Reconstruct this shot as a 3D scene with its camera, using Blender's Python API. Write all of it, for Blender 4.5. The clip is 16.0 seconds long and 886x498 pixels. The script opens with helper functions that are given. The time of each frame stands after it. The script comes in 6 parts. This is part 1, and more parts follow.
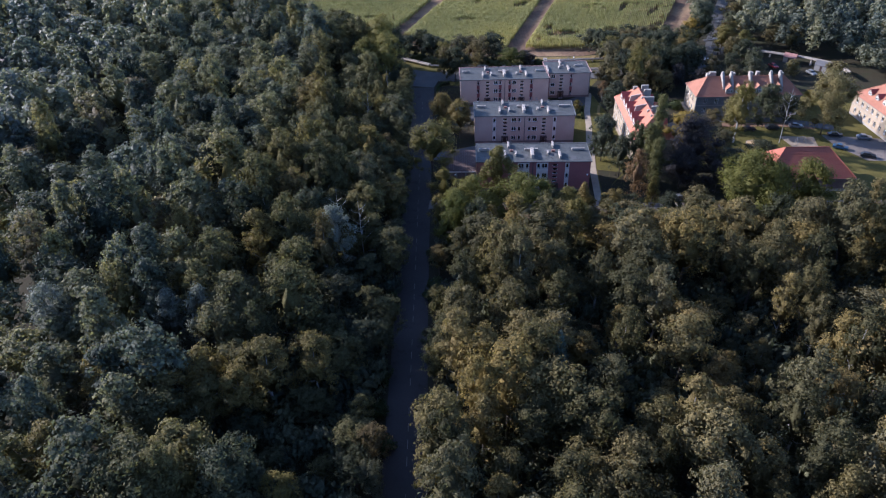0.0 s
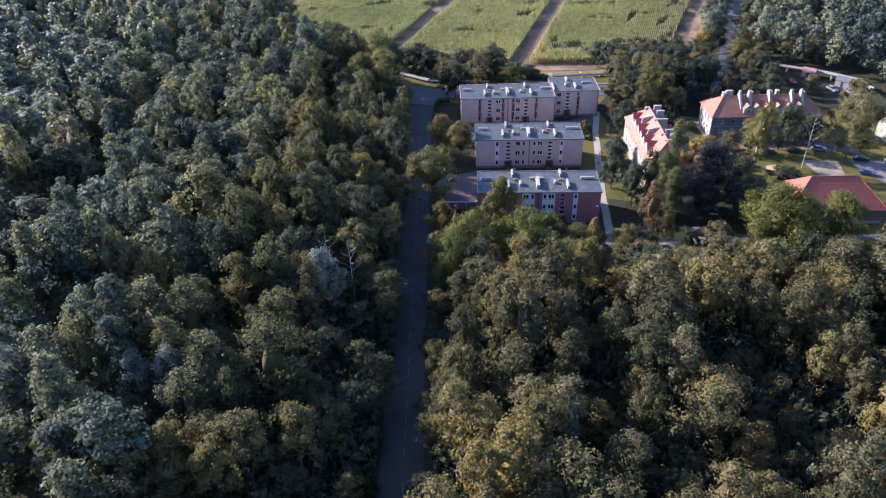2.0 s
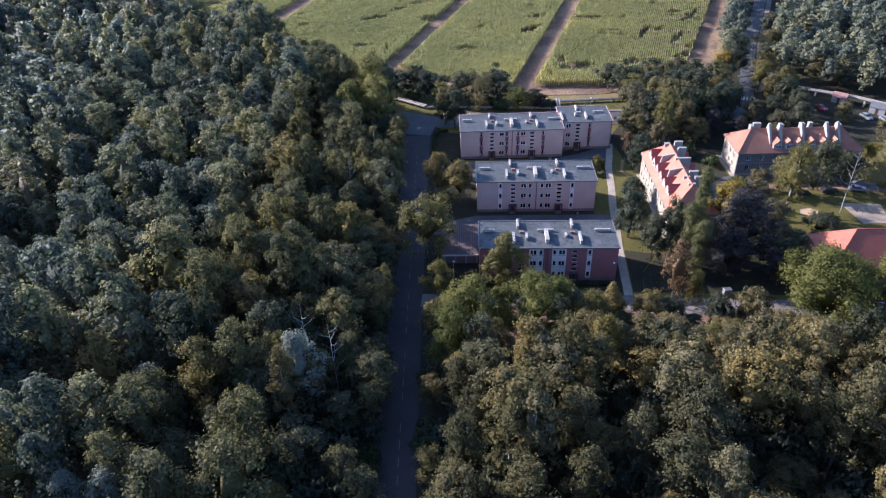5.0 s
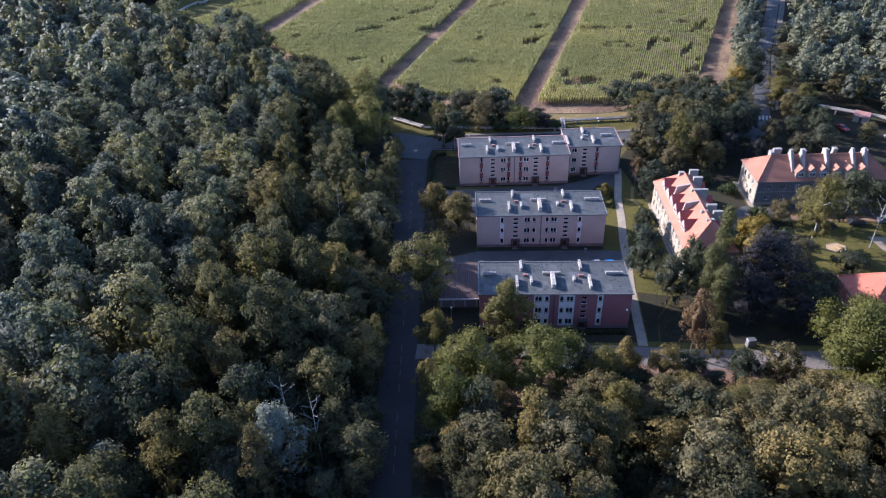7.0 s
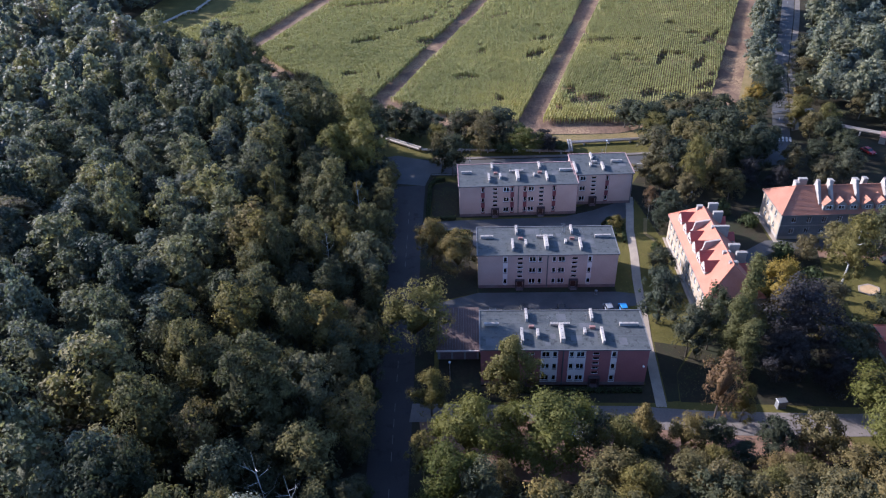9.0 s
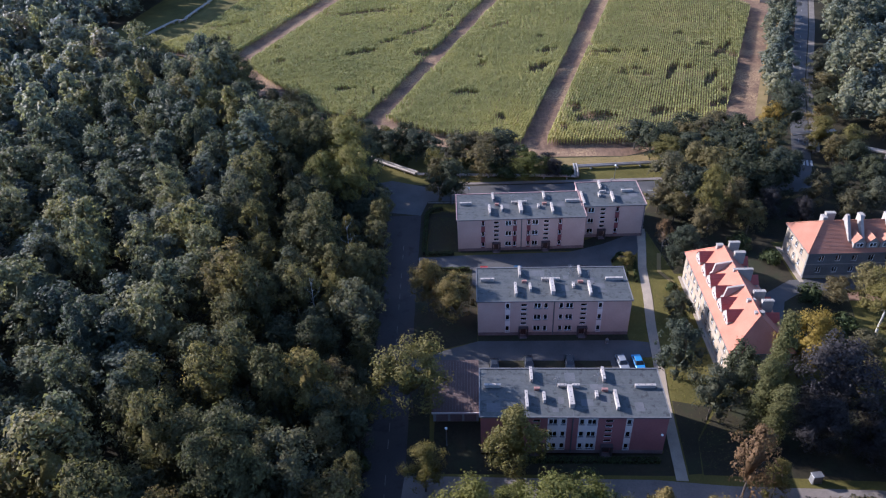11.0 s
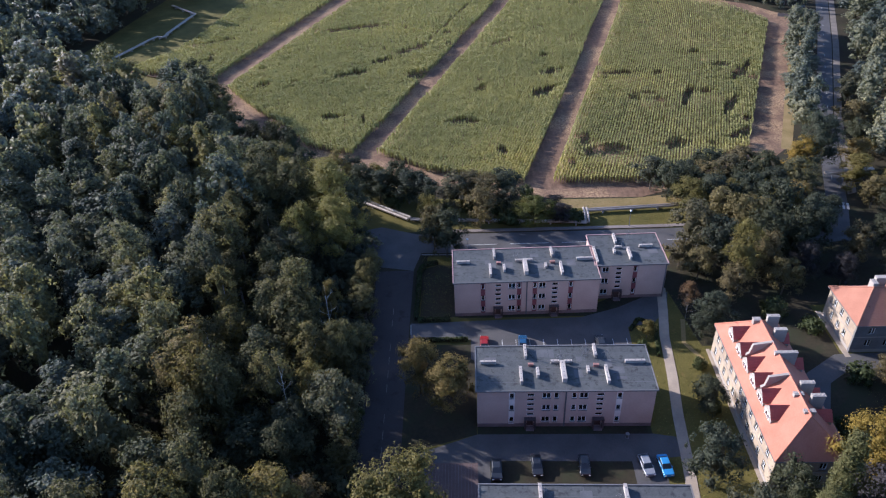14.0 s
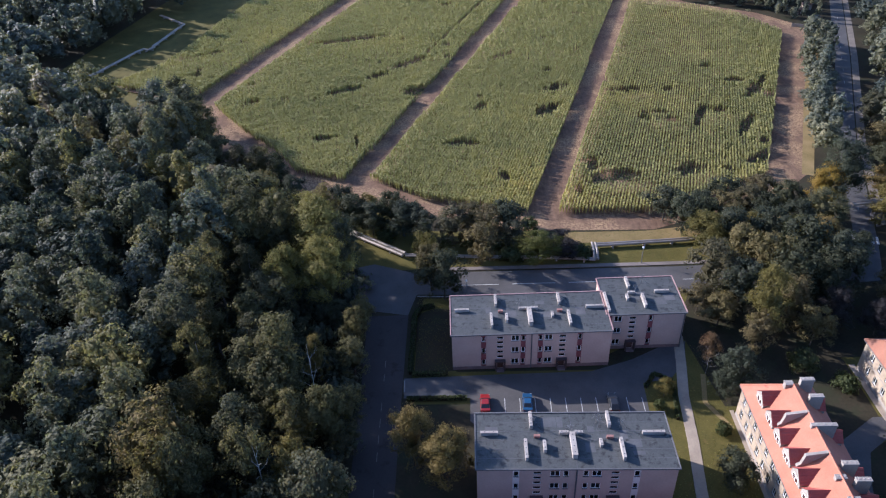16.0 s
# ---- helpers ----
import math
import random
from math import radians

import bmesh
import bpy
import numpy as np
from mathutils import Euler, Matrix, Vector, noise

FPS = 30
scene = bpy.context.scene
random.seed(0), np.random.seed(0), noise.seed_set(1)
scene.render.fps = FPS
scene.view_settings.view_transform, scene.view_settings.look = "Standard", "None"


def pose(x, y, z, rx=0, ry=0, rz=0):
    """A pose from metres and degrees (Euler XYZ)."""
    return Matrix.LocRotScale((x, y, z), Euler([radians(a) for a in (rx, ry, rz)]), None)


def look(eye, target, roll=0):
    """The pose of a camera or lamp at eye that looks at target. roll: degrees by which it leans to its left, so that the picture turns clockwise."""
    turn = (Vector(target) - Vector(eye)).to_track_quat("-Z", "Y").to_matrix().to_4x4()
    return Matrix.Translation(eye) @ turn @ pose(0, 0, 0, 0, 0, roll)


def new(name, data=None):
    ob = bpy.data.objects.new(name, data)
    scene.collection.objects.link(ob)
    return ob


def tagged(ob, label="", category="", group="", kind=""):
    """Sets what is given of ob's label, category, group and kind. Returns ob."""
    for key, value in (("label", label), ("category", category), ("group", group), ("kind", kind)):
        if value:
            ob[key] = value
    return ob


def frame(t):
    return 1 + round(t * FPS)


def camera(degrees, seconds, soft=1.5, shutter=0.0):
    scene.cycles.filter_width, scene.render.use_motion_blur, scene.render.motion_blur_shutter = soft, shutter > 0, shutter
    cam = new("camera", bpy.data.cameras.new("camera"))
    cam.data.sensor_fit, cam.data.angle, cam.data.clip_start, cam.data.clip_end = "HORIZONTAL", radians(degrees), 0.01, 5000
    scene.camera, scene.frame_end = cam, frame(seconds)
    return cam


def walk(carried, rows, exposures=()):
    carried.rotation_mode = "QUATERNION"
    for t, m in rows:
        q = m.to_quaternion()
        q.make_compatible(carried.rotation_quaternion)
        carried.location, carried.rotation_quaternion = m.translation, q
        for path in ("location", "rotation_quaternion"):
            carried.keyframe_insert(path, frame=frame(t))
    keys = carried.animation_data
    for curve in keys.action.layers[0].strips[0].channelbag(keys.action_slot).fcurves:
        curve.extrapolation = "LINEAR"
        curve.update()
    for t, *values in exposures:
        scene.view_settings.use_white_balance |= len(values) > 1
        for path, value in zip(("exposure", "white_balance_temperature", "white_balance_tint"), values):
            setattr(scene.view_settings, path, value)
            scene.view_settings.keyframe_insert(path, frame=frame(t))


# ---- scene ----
cam = camera(64.2, 16.0, 1.22)
PATH = [
    (0.0, -3.44, -197.43, 96.17, 55.56, 1.30, 1.20),
    (0.5, -3.33, -193.31, 96.18, 55.55, 1.32, 1.22),
    (1.0, -3.21, -189.20, 96.20, 55.53, 1.36, 1.25),
    (1.5, -3.10, -185.08, 96.22, 55.54, 1.40, 1.27),
    (2.0, -2.98, -180.98, 96.23, 55.52, 1.44, 1.31),
    (2.5, -2.87, -176.87, 96.25, 55.52, 1.48, 1.33),
    (3.0, -2.76, -172.78, 96.27, 55.50, 1.51, 1.37),
    (3.5, -2.64, -168.68, 96.28, 55.45, 1.53, 1.39),
    (4.0, -2.53, -164.60, 96.30, 55.45, 1.55, 1.42),
    (4.5, -2.41, -160.51, 96.32, 55.44, 1.58, 1.42),
    (5.0, -2.30, -156.43, 96.33, 55.43, 1.62, 1.41),
    (5.5, -2.19, -152.36, 96.35, 55.42, 1.65, 1.41),
    (6.0, -2.07, -148.29, 96.37, 55.41, 1.68, 1.41),
    (6.5, -1.96, -144.23, 96.38, 55.40, 1.71, 1.40),
    (7.0, -1.84, -140.17, 96.40, 55.39, 1.76, 1.39),
    (7.5, -1.73, -136.11, 96.42, 55.39, 1.80, 1.43),
    (8.0, -1.62, -132.06, 96.44, 55.36, 1.83, 1.44),
    (8.5, -1.50, -128.02, 96.45, 55.33, 1.83, 1.46),
    (9.0, -1.39, -123.97, 96.47, 55.32, 1.88, 1.50),
    (9.5, -1.27, -119.94, 96.49, 55.28, 1.90, 1.50),
    (10.0, -1.16, -115.91, 96.50, 55.25, 1.92, 1.51),
    (10.5, -1.05, -111.88, 96.52, 55.22, 1.94, 1.51),
    (11.0, -0.93, -107.86, 96.54, 55.19, 1.97, 1.52),
    (11.5, -0.82, -103.84, 96.55, 55.16, 1.99, 1.53),
    (12.0, -0.70, -99.83, 96.57, 55.14, 1.98, 1.50),
    (12.5, -0.59, -95.82, 96.59, 55.14, 2.02, 1.49),
    (13.0, -0.48, -91.82, 96.60, 55.12, 2.10, 1.48),
    (13.5, -0.36, -87.82, 96.62, 55.12, 2.13, 1.46),
    (14.0, -0.25, -83.82, 96.64, 55.09, 2.16, 1.47),
    (14.5, -0.13, -79.84, 96.65, 55.09, 2.19, 1.47),
    (15.0, -0.02, -75.85, 96.67, 55.04, 2.22, 1.46),
    (15.5, 0.09, -71.87, 96.69, 55.04, 2.26, 1.47),
    (16.0, 0.21, -67.90, 96.70, 55.03, 2.29, 1.48),
]
walk(cam, [(t, pose(x, y, z, rx, ry, rz)) for t, x, y, z, rx, ry, rz in PATH],
     exposures=[(0.0, 1.29, 4950, 21), (0.4, 1.64, 4950, 21), (0.9, 1.85, 4950, 21), (3.5, 1.76, 4950, 21), (6.5, 1.62, 4950, 21), (9.0, 1.50, 4950, 21), (11.5, 1.40, 5000, 21), (16.0, 1.24, 5050, 21)])

# ---- daylight: low sun ahead on the left, clear blue sky ----
SUN_AZ, SUN_EL = -65.0, 23.0
world = bpy.data.worlds.new("sky")
scene.world = world
world.use_nodes = True
_n = world.node_tree.nodes
_sky = _n.new("ShaderNodeTexSky")
_sky.sky_type, _sky.sun_disc = "NISHITA", False
_sky.sun_elevation, _sky.sun_rotation = radians(SUN_EL), radians(SUN_AZ)
_sky.air_density, _sky.dust_density, _sky.ozone_density = 1.0, 1.0, 1.7
world.node_tree.links.new(_sky.outputs[0], _n["Background"].inputs[0])
_n["Background"].inputs[1].default_value = 0.106
sun_dir = Vector((math.sin(radians(SUN_AZ)) * math.cos(radians(SUN_EL)),
                  math.cos(radians(SUN_AZ)) * math.cos(radians(SUN_EL)), math.sin(radians(SUN_EL))))
sun_data = bpy.data.lights.new("sun", "SUN")
sun_data.energy, sun_data.angle, sun_data.color = 5.0, radians(0.5), (1.0, 0.85, 0.64)
sun = new("sun", sun_data)
sun.matrix_world = look(sun_dir * 400, (0, 0, 0))

# ---- materials ----
def material(name, rough=0.8, metal=0.0, spec=0.3):
    m = bpy.data.materials.new(name)
    m.use_nodes = True
    t = m.node_tree
    b = t.nodes["Principled BSDF"]
    b.inputs["Roughness"].default_value = rough
    b.inputs["Metallic"].default_value = metal
    b.inputs["Specular IOR Level"].default_value = spec
    return m, t, b


def node(t, kind, **inputs):
    n = t.nodes.new(kind)
    for k, v in inputs.items():
        n.inputs[k.replace("_", " ")].default_value = v
    return n


def noise_of(t, scale, detail=4.0, rough=0.55, coords="Object"):
    c = t.nodes.new("ShaderNodeTexCoord")
    n = node(t, "ShaderNodeTexNoise", Scale=scale, Detail=detail, Roughness=rough)
    t.links.new(c.outputs[coords], n.inputs["Vector"])
    return n.outputs["Fac"]


def ramp(t, fac, stops):
    r = t.nodes.new("ShaderNodeValToRGB")
    while len(r.color_ramp.elements) < len(stops):
        r.color_ramp.elements.new(0.5)
    for e, (p, c) in zip(r.color_ramp.elements, stops):
        e.position, e.color = p, (*c, 1)
    t.links.new(fac, r.inputs[0])
    return r.outputs[0]


def mix(t, fac, a, b, how="MIX"):
    n = t.nodes.new("ShaderNodeMix")
    n.data_type, n.blend_type = "RGBA", how
    for sock, v in ((n.inputs[0], fac), (n.inputs[6], a), (n.inputs[7], b)):
        if hasattr(v, "is_linked"):
            t.links.new(v, sock)
        elif isinstance(v, (int, float)):
            sock.default_value = v
        else:
            sock.default_value = (*v, 1)
    return n.outputs[2]


def maths(t, op, a, b=0.0):
    n = t.nodes.new("ShaderNodeMath")
    n.operation = op
    for sock, v in zip(n.inputs, (a, b)):
        if hasattr(v, "is_linked"):
            t.links.new(v, sock)
        else:
            sock.default_value = v
    return n.outputs[0]


def bump(t, b, height, strength=0.4, distance=0.05):
    n = node(t, "ShaderNodeBump", Strength=strength, Distance=distance)
    t.links.new(height, n.inputs["Height"])
    t.links.new(n.outputs[0], b.inputs["Normal"])


def mottled(name, dark, light, big=0.25, small=6.0, rough=0.85, bumpy=0.3, spec=0.25, metal=0.0, stain=None, stain_at=0.62):
    """Two scales of variation between a dark and a light tone, with an optional stain colour."""
    m, t, b = material(name, rough, metal, spec)
    f = maths(t, "ADD", maths(t, "MULTIPLY", noise_of(t, big, 3), 0.6), maths(t, "MULTIPLY", noise_of(t, small, 5), 0.4))
    col = ramp(t, f, [(0.32, dark), (0.68, light)])
    if stain:
        s = ramp(t, noise_of(t, big * 2.3, 6, 0.7), [(stain_at, (0, 0, 0)), (stain_at + 0.1, (1, 1, 1))])
        col = mix(t, s, col, stain)
    t.links.new(col, b.inputs["Base Color"])
    bump(t, b, noise_of(t, small * 3, 4), bumpy, 0.03)
    return m


def foliage(name, stops, by_attribute=False, spread=0.3, through_light=0.36, gloss=0.52, fine=3.2, shine=0.1, uneven=0.9):
    """Leaf tufts: one tone a tree (object random, or the mesh's own tone), small changes leaf by leaf, light let through."""
    m, t, b = material(name, gloss, 0.0, shine)
    if by_attribute:
        a = t.nodes.new("ShaderNodeAttribute")
        a.attribute_name = "tone"
        tone = a.outputs["Fac"]
    else:
        tone = t.nodes.new("ShaderNodeObjectInfo").outputs["Random"]
    geo = t.nodes.new("ShaderNodeNewGeometry")
    leaf = geo.outputs["Random Per Island"]
    tone2 = maths(t, "ADD", tone, maths(t, "MULTIPLY", maths(t, "SUBTRACT", leaf, 0.5), 0.08))
    col = ramp(t, tone2, stops)
    grain = noise_of(t, fine, 3, 0.7)
    value = maths(t, "ADD", maths(t, "MULTIPLY", leaf, spread), 1.0 - spread / 2)
    value = maths(t, "MULTIPLY", value, maths(t, "ADD", maths(t, "MULTIPLY", grain, 2.0 * uneven), 1.0 - uneven))
    bump(t, b, grain, 1.0, 0.25)
    hsv = t.nodes.new("ShaderNodeHueSaturation")
    t.links.new(col, hsv.inputs["Color"])
    t.links.new(value, hsv.inputs["Value"])
    t.links.new(hsv.outputs[0], b.inputs["Base Color"])
    tr = t.nodes.new("ShaderNodeBsdfTranslucent")
    t.links.new(mix(t, 1.0, hsv.outputs[0], (1.0, 1.05, 0.75), "MULTIPLY"), tr.inputs["Color"])
    mx = t.nodes.new("ShaderNodeMixShader")
    mx.inputs[0].default_value = through_light
    t.links.new(b.outputs[0], mx.inputs[1])
    t.links.new(tr.outputs[0], mx.inputs[2])
    t.links.new(mx.outputs[0], t.nodes["Material Output"].inputs["Surface"])
    return m


WOOD_TONES = [(0.0, (0.066, 0.072, 0.040)), (0.18, (0.1, 0.1, 0.046)), (0.36, (0.168, 0.15, 0.062)), (0.5, (0.108, 0.112, 0.062)),
              (0.64, (0.212, 0.18, 0.072)), (0.78, (0.14, 0.142, 0.084)), (0.9, (0.242, 0.2, 0.068)), (1.0, (0.19, 0.155, 0.068))]
LEFT_TONES = [(0.0, (0.048, 0.058, 0.036)), (0.18, (0.085, 0.088, 0.046)), (0.36, (0.142, 0.135, 0.058)), (0.5, (0.08, 0.094, 0.062)),
              (0.64, (0.168, 0.152, 0.06)), (0.78, (0.098, 0.108, 0.074)), (0.9, (0.21, 0.182, 0.055)), (1.0, (0.135, 0.108, 0.056))]
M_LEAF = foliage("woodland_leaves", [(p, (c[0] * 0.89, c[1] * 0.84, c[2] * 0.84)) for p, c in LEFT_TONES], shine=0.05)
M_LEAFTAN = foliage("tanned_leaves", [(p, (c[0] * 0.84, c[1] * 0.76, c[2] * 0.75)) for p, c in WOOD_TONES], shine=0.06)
# far leaves: distance haze put into the colour, paler and much bluer
M_WOODSHAZE = foliage("haze_tinted_woodland_leaves", [(p, (c[0] * 1.25, c[1] * 1.3, c[2] * 1.8)) for p, c in LEFT_TONES], True, shine=0.22)
# nearer canopy: a weaker blue lift for the same haze
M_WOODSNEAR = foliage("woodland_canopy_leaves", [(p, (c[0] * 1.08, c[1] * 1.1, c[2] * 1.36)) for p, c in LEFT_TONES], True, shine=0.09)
M_DARK = foliage("dark_leaves", [(0.0, (0.044, 0.0495, 0.0324)), (0.35, (0.0682, 0.0704, 0.0367)), (0.6, (0.0572, 0.066, 0.0454)), (0.85, (0.127, 0.101, 0.0475)), (1.0, (0.154, 0.13, 0.054))])
M_GREEN = foliage("fresh_leaves", [(0.0, (0.0871, 0.0911, 0.0229)), (1.0, (0.124, 0.116, 0.0281))])
M_YELLOW = foliage("yellowing_leaves", [(0.0, (0.196, 0.146, 0.0294)), (1.0, (0.238, 0.155, 0.0294))])
M_OLIVE = foliage("olive_leaves", [(0.0, (0.117, 0.105, 0.0345)), (1.0, (0.165, 0.132, 0.0399))])
M_POPLAR = foliage("poplar_leaves", [(0.0, (0.095, 0.092, 0.036)), (1.0, (0.11, 0.105, 0.04))])
M_BROWN = foliage("brown_leaves", [(0.0, (0.14, 0.0872, 0.0463)), (1.0, (0.172, 0.108, 0.0551))])
M_BRONZE = foliage("bronze_leaves", [(0.0, (0.162, 0.124, 0.0432)), (1.0, (0.184, 0.135, 0.0475))])
M_PURPLE = foliage("purple_leaves", [(0.0, (0.0405, 0.0361, 0.038)), (1.0, (0.0523, 0.0476, 0.0451))])
M_GREY = foliage("silver_leaves", [(0.0, (0.165, 0.173, 0.143)), (1.0, (0.203, 0.21, 0.173))])
M_BLUE = foliage("spruce_needles", [(0.0, (0.10, 0.13, 0.105)), (1.0, (0.13, 0.16, 0.13))])
# the darkest stop colours gap weeds together with the shadow in the gaps
M_CORN = foliage("corn_leaves", [(0.0, (0.0796, 0.0889, 0.0359)), (0.12, (0.21, 0.207, 0.0798)), (0.5, (0.286, 0.268, 0.101)), (1.0, (0.404, 0.341, 0.0998))], True, 0.08, 0.2, 0.75, 1.2, uneven=0.35)
M_BLADES = foliage("grass_blades", [(0.0, (0.0739, 0.0816, 0.0192)), (0.6, (0.146, 0.137, 0.0298)), (1.0, (0.224, 0.186, 0.0557))], True, 0.5)
M_BARK = mottled("bark", (0.05, 0.04, 0.03), (0.12, 0.10, 0.08), 1.5, 12, 0.9, 0.6)
M_BIRCH = mottled("pale_bark", (0.216, 0.202, 0.175), (0.446, 0.432, 0.392), 1.0, 9, 0.85, 0.3)
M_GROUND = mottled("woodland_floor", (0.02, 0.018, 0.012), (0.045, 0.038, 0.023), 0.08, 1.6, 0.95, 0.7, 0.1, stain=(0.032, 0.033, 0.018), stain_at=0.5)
M_GRASS = mottled("mown_grass", (0.0603, 0.0549, 0.016), (0.121, 0.1, 0.0277), 0.16, 2.6, 0.95, 0.7, 0.1, stain=(0.139, 0.0959, 0.0338), stain_at=0.62)
M_DRY = mottled("dry_grass", (0.136, 0.107, 0.04), (0.238, 0.172, 0.08), 0.2, 2.6, 0.95, 0.7, 0.1, stain=(0.102, 0.107, 0.04))


def furrowed(name, dark, light, straw):
    """Bare field soil: clods, straw left lying, and furrows along the rows."""
    m, t, b = material(name, 0.95, 0.0, 0.1)
    c = t.nodes.new("ShaderNodeTexCoord")
    r = t.nodes.new("ShaderNodeMapping")
    r.inputs["Rotation"].default_value = (0, 0, radians(16.3))
    t.links.new(c.outputs["Object"], r.inputs["Vector"])
    r.inputs["Scale"].default_value = (1.0, 0.12, 1.0)
    w = node(t, "ShaderNodeTexNoise", Scale=1.1, Detail=4.0, Roughness=0.6)
    t.links.new(r.outputs[0], w.inputs["Vector"])
    f = maths(t, "ADD", maths(t, "MULTIPLY", w.outputs["Fac"], 0.4), maths(t, "MULTIPLY", noise_of(t, 0.7, 7, 0.7), 0.6))
    col = ramp(t, f, [(0.3, dark), (0.66, light)])
    lying = maths(t, "MULTIPLY", ramp(t, noise_of(t, 0.07, 4, 0.6), [(0.44, (0, 0, 0)), (0.58, (1, 1, 1))]), ramp(t, noise_of(t, 1.6, 5, 0.7), [(0.45, (0.1, 0.1, 0.1)), (0.6, (1, 1, 1))]))
    t.links.new(mix(t, lying, col, straw), b.inputs["Base Color"])
    bump(t, b, f, 0.8, 0.25)
    return m


M_SOIL = furrowed("bare_soil", (0.0714, 0.0457, 0.0308), (0.189, 0.121, 0.0787), (0.328, 0.222, 0.12))
M_DIRT = mottled("trodden_earth", (0.128, 0.0754, 0.0504), (0.24, 0.15, 0.102), 0.2, 2.0, 0.95, 0.6, 0.1, stain=(0.3, 0.182, 0.126), stain_at=0.6)
M_ASPHALT = mottled("old_asphalt", (0.0448, 0.043, 0.0426), (0.081, 0.0759, 0.0726), 0.22, 5.0, 0.75, 0.35, 0.4, stain=(0.0362, 0.0342, 0.0344))
# asphalt copy for the lane, darkened for tree shade and leaf litter
M_LANE = mottled("shade_darkened_lane_asphalt", (0.0251, 0.0203, 0.019), (0.0467, 0.0382, 0.0348), 0.12, 4.0, 0.8, 0.35, 0.35, stain=(0.0193, 0.015, 0.0132), stain_at=0.56)
M_STREET = mottled("worn_concrete_street", (0.114, 0.0968, 0.0848), (0.19, 0.161, 0.14), 0.2, 3.0, 0.9, 0.35, 0.25, stain=(0.0808, 0.0721, 0.0627))
M_SHOULDER = mottled("gravel_shoulder", (0.1, 0.088, 0.075), (0.19, 0.165, 0.14), 0.3, 4.0, 0.95, 0.4, 0.15, stain=(0.08, 0.08, 0.05))
M_PAVING = mottled("concrete_paving", (0.222, 0.18, 0.138), (0.343, 0.281, 0.207), 0.4, 5.0, 0.9, 0.3, 0.25, stain=(0.222, 0.18, 0.13))
M_PLAZA = mottled("pale_trampled_ground", (0.211, 0.165, 0.118), (0.298, 0.235, 0.17), 0.25, 3.0, 0.95, 0.4, 0.15, stain=(0.167, 0.132, 0.096), stain_at=0.64)
M_KERB = mottled("kerb_concrete", (0.15, 0.145, 0.135), (0.24, 0.23, 0.215), 0.7, 8.0, 0.9, 0.3)
M_PAINT = mottled("road_paint", (0.27, 0.27, 0.258), (0.45, 0.444, 0.42), 1.2, 9.0, 0.8, 0.1)
M_PINK = mottled("pink_render", (0.365, 0.262, 0.219), (0.463, 0.342, 0.28), 0.22, 3.0, 0.9, 0.25, 0.2, stain=(0.324, 0.239, 0.196), stain_at=0.66)
M_ROSE = mottled("rose_render", (0.222, 0.0918, 0.09), (0.281, 0.122, 0.119), 0.22, 3.0, 0.9, 0.25, 0.2, stain=(0.244, 0.109, 0.108), stain_at=0.66)
M_CREAM = mottled("cream_render", (0.52, 0.46, 0.42), (0.66, 0.59, 0.54), 0.3, 3.0, 0.9, 0.2, 0.2)
M_REDPANEL = mottled("red_panel", (0.136, 0.042, 0.0455), (0.186, 0.0595, 0.063), 0.5, 4.0, 0.85, 0.2)
M_PLINTH = mottled("dark_plinth", (0.12, 0.08, 0.075), (0.20, 0.14, 0.13), 0.5, 4.0, 0.9, 0.3)
M_PORCH = mottled("mauve_render", (0.054, 0.0378, 0.0378), (0.0792, 0.0558, 0.054), 0.5, 4.0, 0.9, 0.3)
M_FELT = mottled("roofing_felt", (0.0383, 0.041, 0.0419), (0.0719, 0.0754, 0.0729), 0.45, 3.6, 0.7, 0.5, 0.4, stain=(0.0214, 0.0227, 0.0231), stain_at=0.53)
M_FELTPATCH = mottled("newer_felt", (0.0645, 0.0662, 0.0705), (0.0989, 0.101, 0.105), 0.5, 4.0, 0.8, 0.2)
M_SEAM = mottled("felt_seam", (0.07, 0.07, 0.075), (0.11, 0.11, 0.115), 0.6, 4.0, 0.85, 0.2)
M_FLASH = mottled("roof_flashing", (0.12, 0.114, 0.111), (0.18, 0.171, 0.165), 0.5, 4.0, 0.5, 0.1, 0.4, 0.3)
M_FLASHRED = mottled("red_flashing", (0.27, 0.17, 0.155), (0.36, 0.23, 0.21), 0.5, 4.0, 0.6, 0.1, 0.4)
M_CONC = mottled("chimney_concrete", (0.245, 0.215, 0.19), (0.408, 0.365, 0.325), 0.6, 5.0, 0.9, 0.3, 0.2, stain=(0.184, 0.16, 0.146))
M_BRICK = mottled("dull_red_brick", (0.20, 0.10, 0.085), (0.33, 0.18, 0.15), 1.2, 8.0, 0.9, 0.4)
M_WHITE = mottled("whitewashed_render", (0.211, 0.187, 0.165), (0.316, 0.285, 0.248), 0.3, 3.5, 0.9, 0.25, 0.2, stain=(0.253, 0.226, 0.192), stain_at=0.62)
M_BEIGE = mottled("weathered_beige_render", (0.211, 0.163, 0.114), (0.375, 0.307, 0.222), 0.28, 2.6, 0.92, 0.35, 0.2, stain=(0.156, 0.124, 0.0968), stain_at=0.55)
M_GREYREND = mottled("grey_render", (0.195, 0.188, 0.18), (0.3, 0.285, 0.27), 0.28, 2.6, 0.92, 0.35, 0.2)
M_SLATEREND = mottled("darkened_grey_render", (0.1, 0.1, 0.1), (0.175, 0.172, 0.168), 0.28, 2.6, 0.92, 0.35, 0.2)
